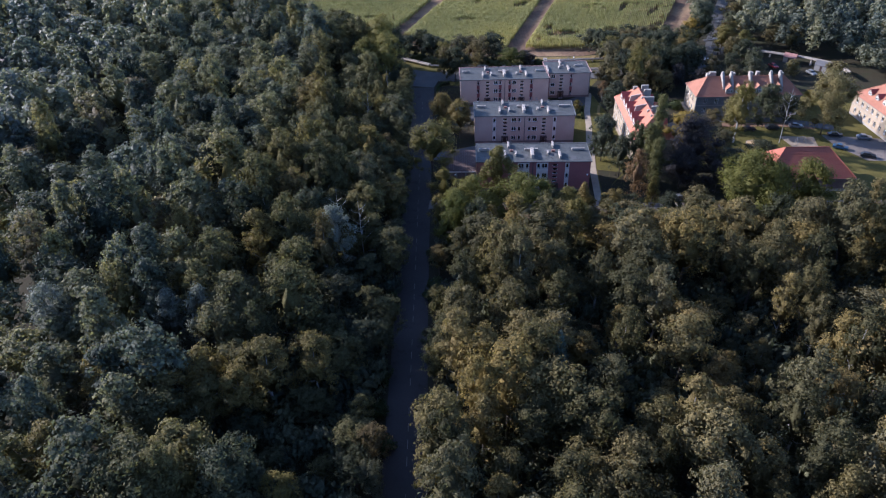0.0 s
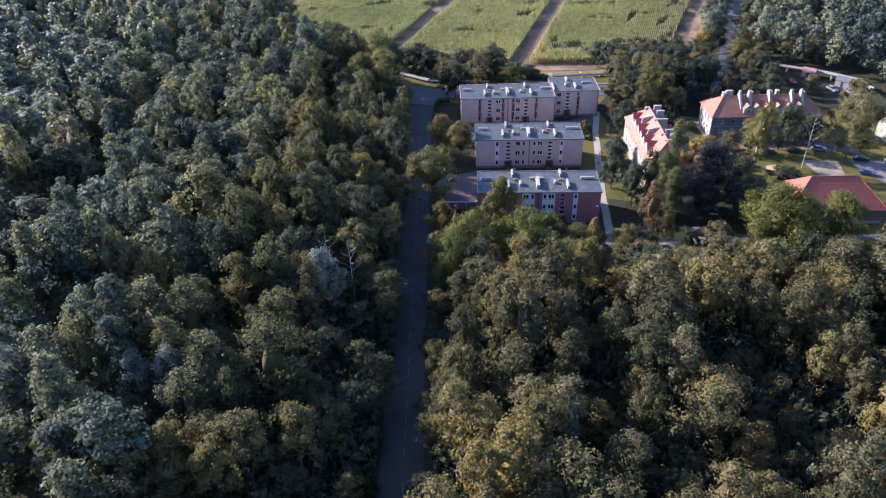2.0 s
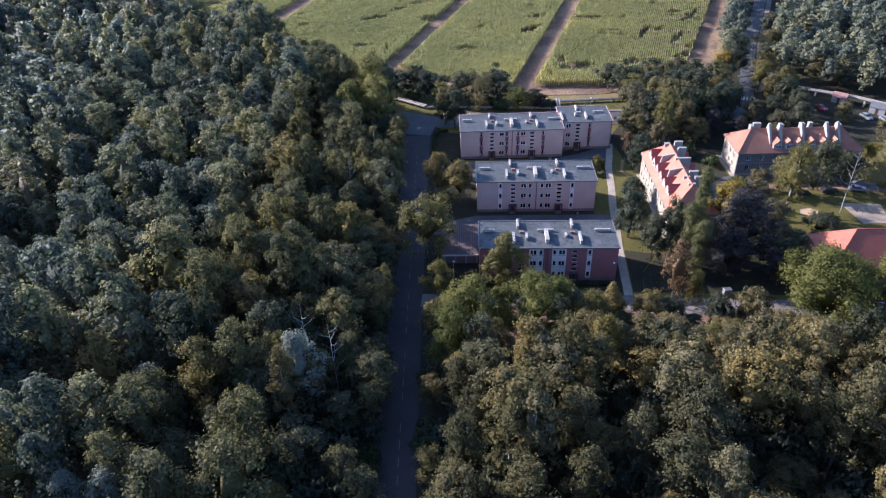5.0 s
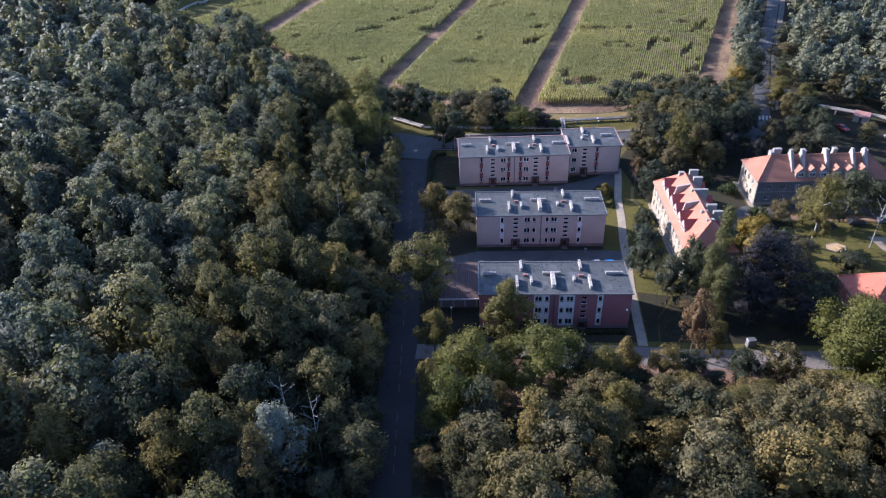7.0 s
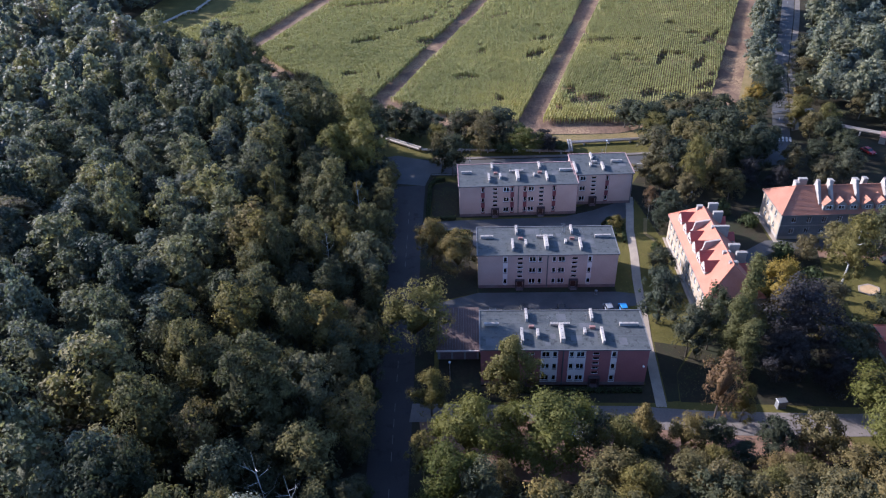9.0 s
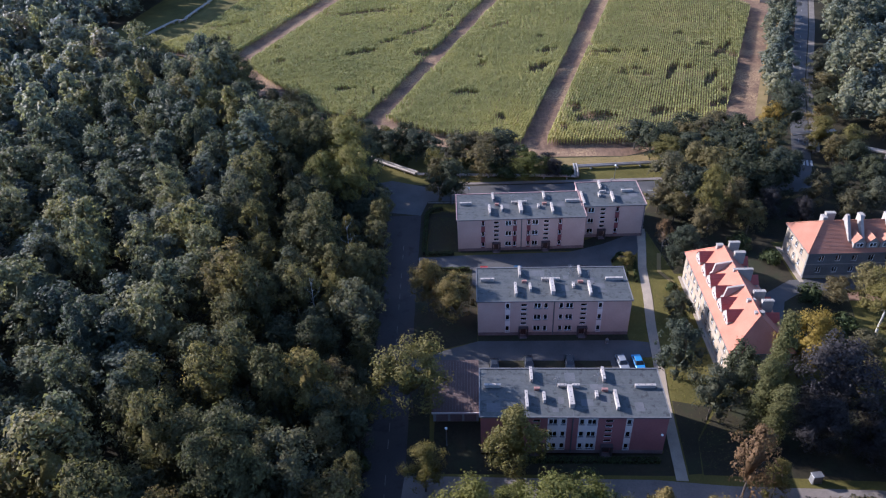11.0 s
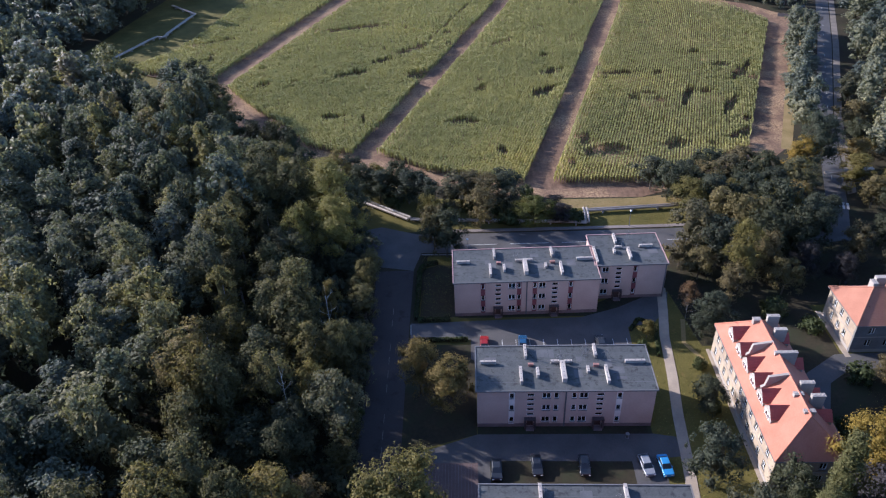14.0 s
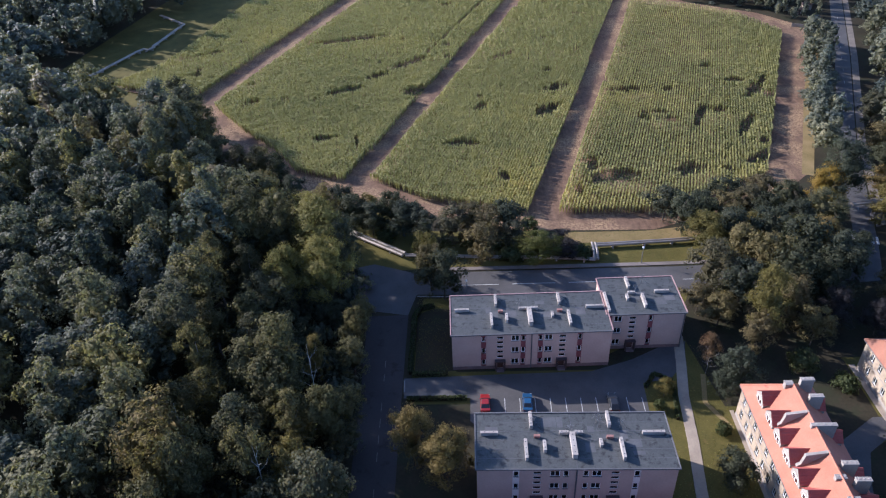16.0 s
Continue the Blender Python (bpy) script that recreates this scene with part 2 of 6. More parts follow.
M_TILE = mottled("clay_roof_tile", (0.309, 0.118, 0.0702), (0.429, 0.178, 0.112), 0.3, 5.0, 0.8, 0.3, 0.3, stain=(0.291, 0.0789, 0.0578), stain_at=0.64)
M_TILEPINK = mottled("faded_roof_tile", (0.237, 0.102, 0.0628), (0.332, 0.155, 0.0986), 0.3, 5.0, 0.8, 0.3, 0.3, stain=(0.213, 0.0756, 0.0509), stain_at=0.62)
M_TILEDARK = mottled("red_sheet_roof", (0.268, 0.0718, 0.0393), (0.335, 0.101, 0.0554), 0.3, 5.0, 0.6, 0.2, 0.4, stain=(0.228, 0.0532, 0.0323))
M_DORMER = mottled("dark_red_pantiles", (0.24, 0.055, 0.045), (0.35, 0.09, 0.07), 0.3, 5.0, 0.75, 0.3, 0.3)
M_GARAGE = mottled("brown_sheet_roof", (0.0638, 0.0428, 0.0375), (0.112, 0.0788, 0.069), 0.5, 4.0, 0.8, 0.3)
M_FRAME = mottled("white_window_frame", (0.713, 0.713, 0.713), (0.864, 0.864, 0.853), 1.0, 8.0, 0.5, 0.05, 0.4)
M_CURTAIN = mottled("white_curtain", (0.632, 0.632, 0.621), (0.862, 0.851, 0.828), 2.0, 14.0, 0.9, 0.3)
M_DOOR = mottled("dark_brown_door", (0.05, 0.03, 0.025), (0.09, 0.055, 0.045), 1.0, 8.0, 0.6, 0.1)
M_PIPE = mottled("pipe_cladding", (0.215, 0.186, 0.152), (0.339, 0.289, 0.236), 0.5, 4.0, 0.45, 0.2, 0.5, 0.35, stain=(0.185, 0.127, 0.0838), stain_at=0.66)
M_STEEL = mottled("grey_steel", (0.16, 0.16, 0.165), (0.26, 0.26, 0.265), 1.0, 8.0, 0.5, 0.1, 0.5, 0.6)
M_TYRE = mottled("rubber", (0.015, 0.015, 0.016), (0.03, 0.03, 0.03), 2.0, 10.0, 0.9, 0.2)
M_SAND = mottled("play_sand", (0.34, 0.223, 0.11), (0.493, 0.331, 0.171), 0.6, 5.0, 0.95, 0.5)
M_TIMBER = mottled("grey_timber", (0.20, 0.16, 0.12), (0.34, 0.28, 0.22), 0.6, 7.0, 0.9, 0.4)
M_LIME = foliage("lime_leaves", [(0.0, (0.17, 0.155, 0.05)), (1.0, (0.225, 0.19, 0.056))])
M_GREYBARK = mottled("grey_bark", (0.14, 0.13, 0.115), (0.30, 0.285, 0.26), 1.0, 9, 0.85, 0.3)
M_AMBER = foliage("amber_leaves", [(0.0, (0.135, 0.112, 0.045)), (1.0, (0.185, 0.145, 0.052))])
M_HEDGE = foliage("hedge_leaves", [(0.0, (0.05, 0.065, 0.028)), (1.0, (0.085, 0.095, 0.038))])


def glass_material():
    m, t, b = material("window_glass", 0.06, 0.0, 0.5)
    b.inputs["Base Color"].default_value = (0.07, 0.075, 0.08, 1)
    b.inputs["Transmission Weight"].default_value = 0.8
    b.inputs["IOR"].default_value = 1.45
    return m


def paint_material(name, colour):
    m, t, b = material(name, 0.3, 0.1, 0.5)
    t.links.new(ramp(t, noise_of(t, 3.0), [(0.2, tuple(c * 0.85 for c in colour)), (0.8, colour)]), b.inputs["Base Color"])
    b.inputs["Coat Weight"].default_value = 0.25
    b.inputs["Coat Roughness"].default_value = 0.08
    return m


def lamp_material():
    m, t, b = material("opal_lamp_glass", 0.3, 0.0, 0.5)
    b.inputs["Base Color"].default_value = (0.85, 0.84, 0.80, 1)
    return m


M_GLASS = glass_material()
M_OPAL = lamp_material()

# ---- building helpers ----
def mesh_of(bm, name, mat):
    me = bpy.data.meshes.new(name)
    bm.to_mesh(me)
    bm.free()
    me.materials.append(mat)
    return me


def part(name, bm, mat, parent, label=""):
    ob = new(name, mesh_of(bm, name, mat) if isinstance(bm, bmesh.types.BMesh) else bm)
    ob.parent = parent
    return tagged(ob, label)


def thing(name, x, y, z=0.0, turn=0.0, label="", category="", group="", kind=""):
    ob = new(name)
    ob.empty_display_size = 0.5
    ob.matrix_basis = pose(x, y, z, 0, 0, turn)
    return tagged(ob, label, category, group, kind)


def solid(name, bm, mat, label="", category="", group="", kind=""):
    return tagged(new(name, mesh_of(bm, name, mat)), label, category, group, kind)


def box(bm, x0, x1, y0, y1, z0, z1, bevel=0.0):
    v = [bm.verts.new(c) for c in ((x0, y0, z0), (x1, y0, z0), (x1, y1, z0), (x0, y1, z0), (x0, y0, z1), (x1, y0, z1), (x1, y1, z1), (x0, y1, z1))]
    faces = [bm.faces.new([v[i] for i in f]) for f in ((3, 2, 1, 0), (4, 5, 6, 7), (0, 1, 5, 4), (1, 2, 6, 5), (2, 3, 7, 6), (3, 0, 4, 7))]
    if bevel:
        edges = list({e for f in faces for e in f.edges})
        bmesh.ops.bevel(bm, geom=edges, offset=bevel, segments=1, affect="EDGES")
    return v


def boxed(*args, bevel=0.0):
    bm = bmesh.new()
    box(bm, *args, bevel=bevel)
    return bm


def prism(bm, outline, z0, z1):
    """An upright prism on a plan outline (counter-clockwise)."""
    low = [bm.verts.new((x, y, z0)) for x, y in outline]
    top = [bm.verts.new((x, y, z1)) for x, y in outline]
    n = len(outline)
    bm.faces.new(top)
    bm.faces.new(low[::-1])
    for i in range(n):
        bm.faces.new((low[i], low[(i + 1) % n], top[(i + 1) % n], top[i]))


def hull_of(bm, corners, faces):
    v = [bm.verts.new(c) for c in corners]
    for f in faces:
        bm.faces.new([v[i] for i in f])


def tube(bm, points, radii, sides=6):
    """A tapered tube through points."""
    rings = []
    for i, p in enumerate(points):
        p = Vector(p)
        a = Vector(points[max(i - 1, 0)])
        b = Vector(points[min(i + 1, len(points) - 1)])
        q = (b - a).to_track_quat("Z", "Y")
        rings.append([bm.verts.new(p + q @ Vector((math.cos(2 * math.pi * k / sides) * radii[i], math.sin(2 * math.pi * k / sides) * radii[i], 0))) for k in range(sides)])
    for r0, r1 in zip(rings, rings[1:]):
        for k in range(sides):
            bm.faces.new((r0[k], r0[(k + 1) % sides], r1[(k + 1) % sides], r1[k]))
    bm.faces.new(rings[0][::-1])
    bm.faces.new(rings[-1])


def pierced_wall(bm, length, z0, z1, thick, openings, place):
    """A wall with openings (s0, s1, z0, z1) right through it; place(s, d, z) gives the corner in the thing's own space."""
    xs = sorted({0.0, length, *(o[0] for o in openings), *(o[1] for o in openings)})
    zs = sorted({z0, z1, *(o[2] for o in openings), *(o[3] for o in openings)})
    verts = {}

    def vert(i, j, d):
        if (i, j, d) not in verts:
            verts[i, j, d] = bm.verts.new(place(xs[i], thick * d, zs[j]))
        return verts[i, j, d]

    def full(i, j):
        if not (0 <= i < len(xs) - 1 and 0 <= j < len(zs) - 1):
            return False
        s, z = (xs[i] + xs[i + 1]) / 2, (zs[j] + zs[j + 1]) / 2
        return not any(o[0] < s < o[1] and o[2] < z < o[3] for o in openings)

    for i in range(len(xs) - 1):
        for j in range(len(zs) - 1):
            if not full(i, j):
                continue
            bm.faces.new((vert(i, j, 0), vert(i + 1, j, 0), vert(i + 1, j + 1, 0), vert(i, j + 1, 0)))
            bm.faces.new((vert(i, j + 1, 1), vert(i + 1, j + 1, 1), vert(i + 1, j, 1), vert(i, j, 1)))
            if not full(i - 1, j):
                bm.faces.new((vert(i, j, 0), vert(i, j + 1, 0), vert(i, j + 1, 1), vert(i, j, 1)))
            if not full(i + 1, j):
                bm.faces.new((vert(i + 1, j, 1), vert(i + 1, j + 1, 1), vert(i + 1, j + 1, 0), vert(i + 1, j, 0)))
            if not full(i, j - 1):
                bm.faces.new((vert(i, j, 1), vert(i + 1, j, 1), vert(i + 1, j, 0), vert(i, j, 0)))
            if not full(i, j + 1):
                bm.faces.new((vert(i, j + 1, 0), vert(i + 1, j + 1, 0), vert(i + 1, j + 1, 1), vert(i, j + 1, 1)))


def bar(bm, place, s0, s1, d0, d1, z0, z1):
    c = [place(s, d, z) for z in (z0, z1) for s, d in ((s0, d0), (s1, d0), (s1, d1), (s0, d1))]
    hull_of(bm, c, ((3, 2, 1, 0), (4, 5, 6, 7), (0, 1, 5, 4), (1, 2, 6, 5), (2, 3, 7, 6), (3, 0, 4, 7)))


def add_window(parent, place, o, lights=2, sill=True, curtain=False, f=0.085):
    """A window in the opening o of a wall: frame, mullions, panes, sill."""
    s0, s1, z0, z1 = o
    bm = bmesh.new()
    bar(bm, place, s0, s1, 0.10, 0.17, z0, z0 + f)
    bar(bm, place, s0, s1, 0.10, 0.17, z1 - f, z1)
    for k in range(lights + 1):
        s = s0 + (s1 - s0 - f) * k / lights
        bar(bm, place, s, s + f, 0.103, 0.167, z0 + f, z1 - f)
    w = part("window", bm, M_FRAME, parent)
    for k in range(lights):
        a, b = s0 + (s1 - s0 - f) * k / lights + f, s0 + (s1 - s0 - f) * (k + 1) / lights
        bm = bmesh.new()
        bar(bm, place, a, b, 0.13, 0.14, z0 + f, z1 - f)
        part("pane", bm, M_GLASS, w)
    if sill:
        bm = bmesh.new()
        bar(bm, place, s0 - 0.06, s1 + 0.06, -0.08, 0.10, z0 - 0.05, z0)
        part("sill", bm, M_FLASH, w)
    # white curtains, many added to brighten panes in place of sky reflections
    if curtain:
        bm = bmesh.new()
        bar(bm, place, s0 + f, s0 + f + (s1 - s0 - 2 * f) * curtain, 0.17, 0.19, z0 + f, z1 - f)
        part("curtain", bm, M_CURTAIN, w, "white curtain added behind the pane to brighten it")
    return w


def sheet(name, outline, z, mat, label="", category="", kind="structure", thick=0.0):
    """A flat sheet, or a slab of some thickness, on a plan outline."""
    bm = bmesh.new()
    if thick:
        prism(bm, outline, z - thick, z)
    else:
        bm.faces.new([bm.verts.new((x, y, z)) for x, y in outline])
    bmesh.ops.triangulate(bm, faces=bm.faces[:])
    bmesh.ops.recalc_face_normals(bm, faces=bm.faces[:])
    return solid(name, bm, mat, label, category, kind=kind)


def ribbon(line, width):
    """The outline of a strip of some width along a line of points."""
    left, right = [], []
    for i, p in enumerate(line):
        a, b = Vector(line[max(i - 1, 0)]), Vector(line[min(i + 1, len(line) - 1)])
        d = (b - a).normalized()
        n = Vector((-d.y, d.x)) * (width[i] if isinstance(width, (list, tuple)) else width) / 2
        left.append(tuple(Vector(p) + n))
        right.append(tuple(Vector(p) - n))
    return right + left[::-1]


def inside(x, y, poly):
    hit = False
    for (x0, y0), (x1, y1) in zip(poly, poly[1:] + poly[:1]):
        if (y0 > y) != (y1 > y) and x < (x1 - x0) * (y - y0) / (y1 - y0) + x0:
            hit = not hit
    return hit

# ---- ground, roads, lawns, field soil ----
sheet("ground", [(-2500, -2500), (2500, -2500), (2500, 2500), (-2500, 2500)], 0.0, M_GROUND, "dark leaf-littered woodland floor", "ground")

ROAD = [(-11.8, -330), (-13.4, -126), (-14.9, -78), (-16.1, -30), (-17.4, 20), (-18.2, 46)]
sheet("road", ribbon(ROAD, [8.0, 7.6, 7.0, 7.2, 7.6, 8.6]), 0.05, M_LANE, "grey asphalt lane through the wood, coloured dark for tree shade", "road")
sheet("road_cross", [(-29, 49), (-14, 46), (-12.5, 53), (0, 52.5), (45, 53.5), (84, 56), (86, 63.5), (45, 61.8), (0, 61), (-14, 61), (-23, 64.5), (-31, 62)], 0.055, M_ASPHALT, "grey asphalt road behind the flats", "road")
RIGHT_ROAD = [(81, 40), (86.7, 58), (91.7, 71), (109.7, 123), (136.7, 189), (164.7, 262), (188.7, 330)]
sheet("road_right", ribbon(RIGHT_ROAD, 5.0), 0.06, M_ASPHALT, "grey asphalt road beside the corn field", "road")
sheet("shoulder", ribbon([(p[0] + 3.9, p[1] - 0.9) for p in RIGHT_ROAD[2:]], 2.2), 0.045, M_SHOULDER, "pale gravel shoulder beside the road", "verge")

# lawns and yards of the housing estate
sheet("lawn_estate", [(-8, -46), (66, -46), (140, -46), (140, 34), (92, 50), (45, 52), (-11, 51.5), (-12, 30), (-10, 5), (-9, -20)], 0.02, M_GRASS, "sunlit mown lawn between the houses", "lawn")
sheet("verge_cross", [(-40, 63), (-14, 62), (0, 62), (45, 62.8), (84, 64.6), (80, 77), (40, 76), (-10, 78), (-45, 100)], 0.022, M_GRASS, "rough green verge beside the road", "verge")
sheet("verge_dry", [(14, 71.5), (48, 72.5), (80, 79), (80, 83), (42, 76.5), (14, 76.5)], 0.03, M_DRY, "strip of dry yellow grass", "verge")

YARD = [(-13.5, 27.5), (0, 28.2), (22, 29), (30, 32), (38, 36.5), (41.5, 37), (40, 31.5), (36.5, 27), (31, 25.8), (30.5, 13.5), (2.5, 13.2), (-1, 17), (-1, 22.5), (-13.2, 22.5)]
sheet("yard", YARD, 0.07, M_ASPHALT, "asphalt yard with painted parking bays", "yard")
sheet("yard_south", [(-13.5, -7.2), (0, -1.8), (30, -1.8), (33.8, -2.5), (33.8, -6.6), (30.5, -7), (30.5, -12.8), (1, -12.8), (-2, -9.4), (-13.8, -11)], 0.07, M_ASPHALT, "shaded asphalt yard between two blocks", "yard")
sheet("parking_strip", [(2.0, -12.6), (25.4, -12.6), (25.4, -7.6), (2.0, -7.4)], 0.078, M_GROUND, "dark brown strip under the parked cars", "verge")
sheet("street", [(-12.5, -34.2), (5, -34.6), (28, -35.0), (40, -36.2), (64, -37), (100, -36), (140, -38), (140, -43), (100, -41.5), (62, -42), (38, -41.6), (26, -39.4), (5, -38.2), (-12.8, -38.6)], 0.07, M_STREET, "pale worn street with patches of tree shade", "street")

sheet("verge_street", [(-11, -38.5), (5, -38.1), (26, -39.3), (38, -41.3), (62, -41.9), (62, -47), (40, -50), (20, -52), (-9, -50)], 0.03, M_DIRT, "trodden reddish earth verge under trees", "verge")

# footpath of concrete slabs along the blocks
PATHLINE = [(40.4, 38.5), (39.2, 31), (37.6, 22.7), (36.6, 12), (35.3, 2.4), (34.4, -8), (33.4, -17.1), (32.6, -30), (32.3, -35.2)]
sheet("footpath", ribbon(PATHLINE, 1.9), 0.10, M_PAVING, "pale concrete footpath beside the flats", "footpath", thick=0.1)
sheet("pavement", [(-12.5, 61.6), (0, 61.6), (45, 62.4), (84, 64.2), (84, 65.4), (45, 63.6), (0, 62.8), (-12.5, 62.8)], 0.13, M_STREET, "pale concrete pavement beside the road", "pavement", thick=0.13)
for p0, p1 in (((-13.2, 24.0), (-13.4, 27.0)),):
    sheet("kerb", ribbon([p0, p1], 0.25), 0.13, M_KERB, "grey concrete kerb", "kerb", thick=0.13)
sheet("kerb", ribbon([(-12.4, 52.3), (0, 51.9), (45, 52.9), (80, 55.2)], 0.3), 0.13, M_KERB, "grey concrete kerb", "kerb", thick=0.13)

# house yards
sheet("house_walk", [(44.7, 19), (45.34, 19), (45.34, -13.4), (44.7, -13.4)], 0.12, M_PAVING, "pale concrete strip along the old house", "footpath", thick=0.12)
sheet("house_walk_east", [(69.9, 30), (71.0, 30), (71.2, 16.4), (70.2, 16.4)], 0.12, M_PAVING, "pale concrete strip along the old house", "footpath", thick=0.12)
sheet("drive_loop", ribbon([(58, -3), (60, 4), (63, 11), (69, 15.2), (78, 15.6), (96, 15), (112, 8)], 4.2), 0.07, M_ASPHALT, "curving grey asphalt drive between old houses", "drive")
sheet("plaza", [(93.0, 2.6), (103.2, 1.6), (101.4, -7.4), (94.8, -7.6)], 0.08, M_PLAZA, "pale trampled yard beside the hall", "yard")
sheet("car_park", [(106, 3), (122, 0), (132, -16), (112, -14), (107, -4)], 0.075, M_STREET, "worn car park beside the houses", "car park")
sheet("trodden_path", ribbon([(42.5, 28), (41, 21), (44, 15)], 0.9), 0.035, M_DRY, "narrow trodden path over the lawn", "footpath")

sheet("trodden_yard", [(76.5, 13), (96, 12), (106, 9.4), (106, 7.2), (96, 9.6), (77, 10)], 0.032, M_DIRT, "trodden brown earth under trees", "yard")
sheet("pipe_yard", [(113.5, 47), (121, 51.5), (127, 53), (131.5, 51), (131, 46.5), (122, 44.5)], 0.034, M_DRY, "dry tan earth below the heating pipes", "yard")
# painted lines: parking bays, lane line, crossings
bm = bmesh.new()
for i in range(10):
    x = 5.2 + i * 2.75
    hull_of(bm, [(x, 16.5, 0.075), (x + 0.13, 16.5, 0.075), (x + 0.13, 22.3, 0.075), (x, 22.3, 0.075)], [(0, 1, 2, 3)])
solid("parking_lines", bm, M_PAINT, "worn white parking bay lines", "road marking", kind="structure")
bm = bmesh.new()
for i in range(7):
    x = -4 + i * 12.5
    y = 56.0 + x * 0.02
    hull_of(bm, [(x, y, 0.062), (x + 9.5, y + 0.19, 0.062), (x + 9.5, y + 0.37, 0.062), (x, y + 0.18, 0.062)], [(0, 1, 2, 3)])
solid("lane_line", bm, M_PAINT, "white painted lane line", "road marking", kind="structure")
bm = bmesh.new()
for i in range(6):
    x = 88.3 + i * 1.0
    hull_of(bm, [(x, 70.2 - i * 0.25, 0.066), (x + 0.55, 70.1 - i * 0.25, 0.066), (x + 1.6, 73.2 - i * 0.25, 0.066), (x + 1.05, 73.3 - i * 0.25, 0.066)], [(0, 1, 2, 3)])
solid("zebra_crossing", bm, M_PAINT, "white zebra crossing stripes", "road marking", kind="structure")
bm = bmesh.new()
for i in range(14):
    f = i / 14
    x, y = 95.7 + 62 * f, 84 + 160 * f
    hull_of(bm, [(x, y, 0.066), (x + 0.12, y - 0.05, 0.066), (x + 0.92, y + 2.05, 0.066), (x + 0.8, y + 2.1, 0.066)], [(0, 1, 2, 3)])
solid("lane_dashes", bm, M_PAINT, "white dashed lane line", "road marking", kind="structure")

# field soil with its strips
FIELD = [(-134.5, 178.5), (-119, 172), (-99.5, 160), (-91, 139), (-62, 104), (-48, 97), (-18, 88), (12, 77.5), (44, 77), (80, 92), (92, 104), (112, 152), (140, 219), (124, 244), (100, 262), (70, 300), (40, 420), (-90, 420), (-104.5, 300), (-112.6, 255), (-117.6, 215), (-121.6, 198)]
sheet("field_soil", FIELD, 0.035, M_SOIL, "bare reddish soil strips of the corn field", "field")

sheet("verge_field", ribbon([(90.5, 102), (110, 151), (138, 218)], [3.0, 3.4, 3.4]), 0.042, M_DRY, "weedy dry grass along the field edge", "verge")
sheet("meadow", [(-165, 176), (-122, 160), (-100, 161), (-133, 178), (-121, 198), (-116, 216), (-111, 256), (-103, 302), (-152, 302)], 0.028, M_GRASS, "rough meadow between wood and corn", "meadow")

# dark earth sheets beside the blocks: bare soil, and lawn darkened for tree and house shade
SHADE_BEDS = [[(-11.6, 29.2), (-0.6, 29.6), (-0.6, 47.4), (-8.5, 48), (-11.6, 46.5)], [(-8, -33.8), (31.4, -34.2), (31.4, -29.9), (0.06, -29.9), (0.06, -22.7), (-8, -22.7)], [(-11.5, -5.5), (-0.1, -1.8), (-0.1, 21), (-12, 21)],
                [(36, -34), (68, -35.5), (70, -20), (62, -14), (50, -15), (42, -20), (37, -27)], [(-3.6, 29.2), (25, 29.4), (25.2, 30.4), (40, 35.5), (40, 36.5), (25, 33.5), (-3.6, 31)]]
SHADE_BEDS += [[(39.5, 39.5), (41.6, 37.2), (44.2, 20), (46, 20), (58, 22), (68, 32), (62, 50), (46, 52)], [(0, -2.4), (30, -2.4), (30, 0.2), (0, 0.2)],
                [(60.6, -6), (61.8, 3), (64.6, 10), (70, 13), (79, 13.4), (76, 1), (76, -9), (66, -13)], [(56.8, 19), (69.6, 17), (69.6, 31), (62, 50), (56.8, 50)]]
SHADE_BEDS += [[(24, 29.0), (29.6, 31.2), (40, 36.2), (40.4, 38.4), (29, 35.4), (24, 32.5)]]
SHADE_BEDS += [[(57, 1), (60, 4), (62.5, 12), (68.5, 17.2), (57, 19)], [(56.8, 19), (69, 31), (62, 34), (56.8, 30)]]
SHADE_BEDS += [[(60, 30), (70, 32), (104, 33), (92, 56), (60, 52)]]
SHADE_BEDS += [[(86, 40), (128, 36), (132, 50), (122, 64), (104, 79), (96, 76), (90, 58)]]
SHADE_BEDS += [[(30.6, -33), (30.6, -15), (33.0, -15), (32.2, -24), (31.6, -33)], [(33.6, -34), (34.6, -18), (41.5, -19.6), (37, -26.8), (35.8, -33.8)]]
for n, outline in enumerate(SHADE_BEDS):
    sheet("bed", outline, 0.026 + 0.003 * n, M_GROUND, "dark earth sheet deepening the shade under shrubs and trees", "bed")
# faint worn centre lines on the lane
bm = bmesh.new()
for i in range(46):
    y = -136 + i * 3.7
    x = -13.2 - (y + 126) * 0.0272
    if i % 5 != 3:
        hull_of(bm, [(x, y, 0.056), (x + 0.1, y, 0.056), (x + 0.05, y + 2.0, 0.056), (x - 0.05, y + 2.0, 0.056)], [(0, 1, 2, 3)])
solid("worn_line", bm, M_STREET, "faint worn dashes along the lane", "road marking", kind="structure")

# ---- three-storey blocks of flats ----
FLOORS = (1.15, 4.05, 6.95)


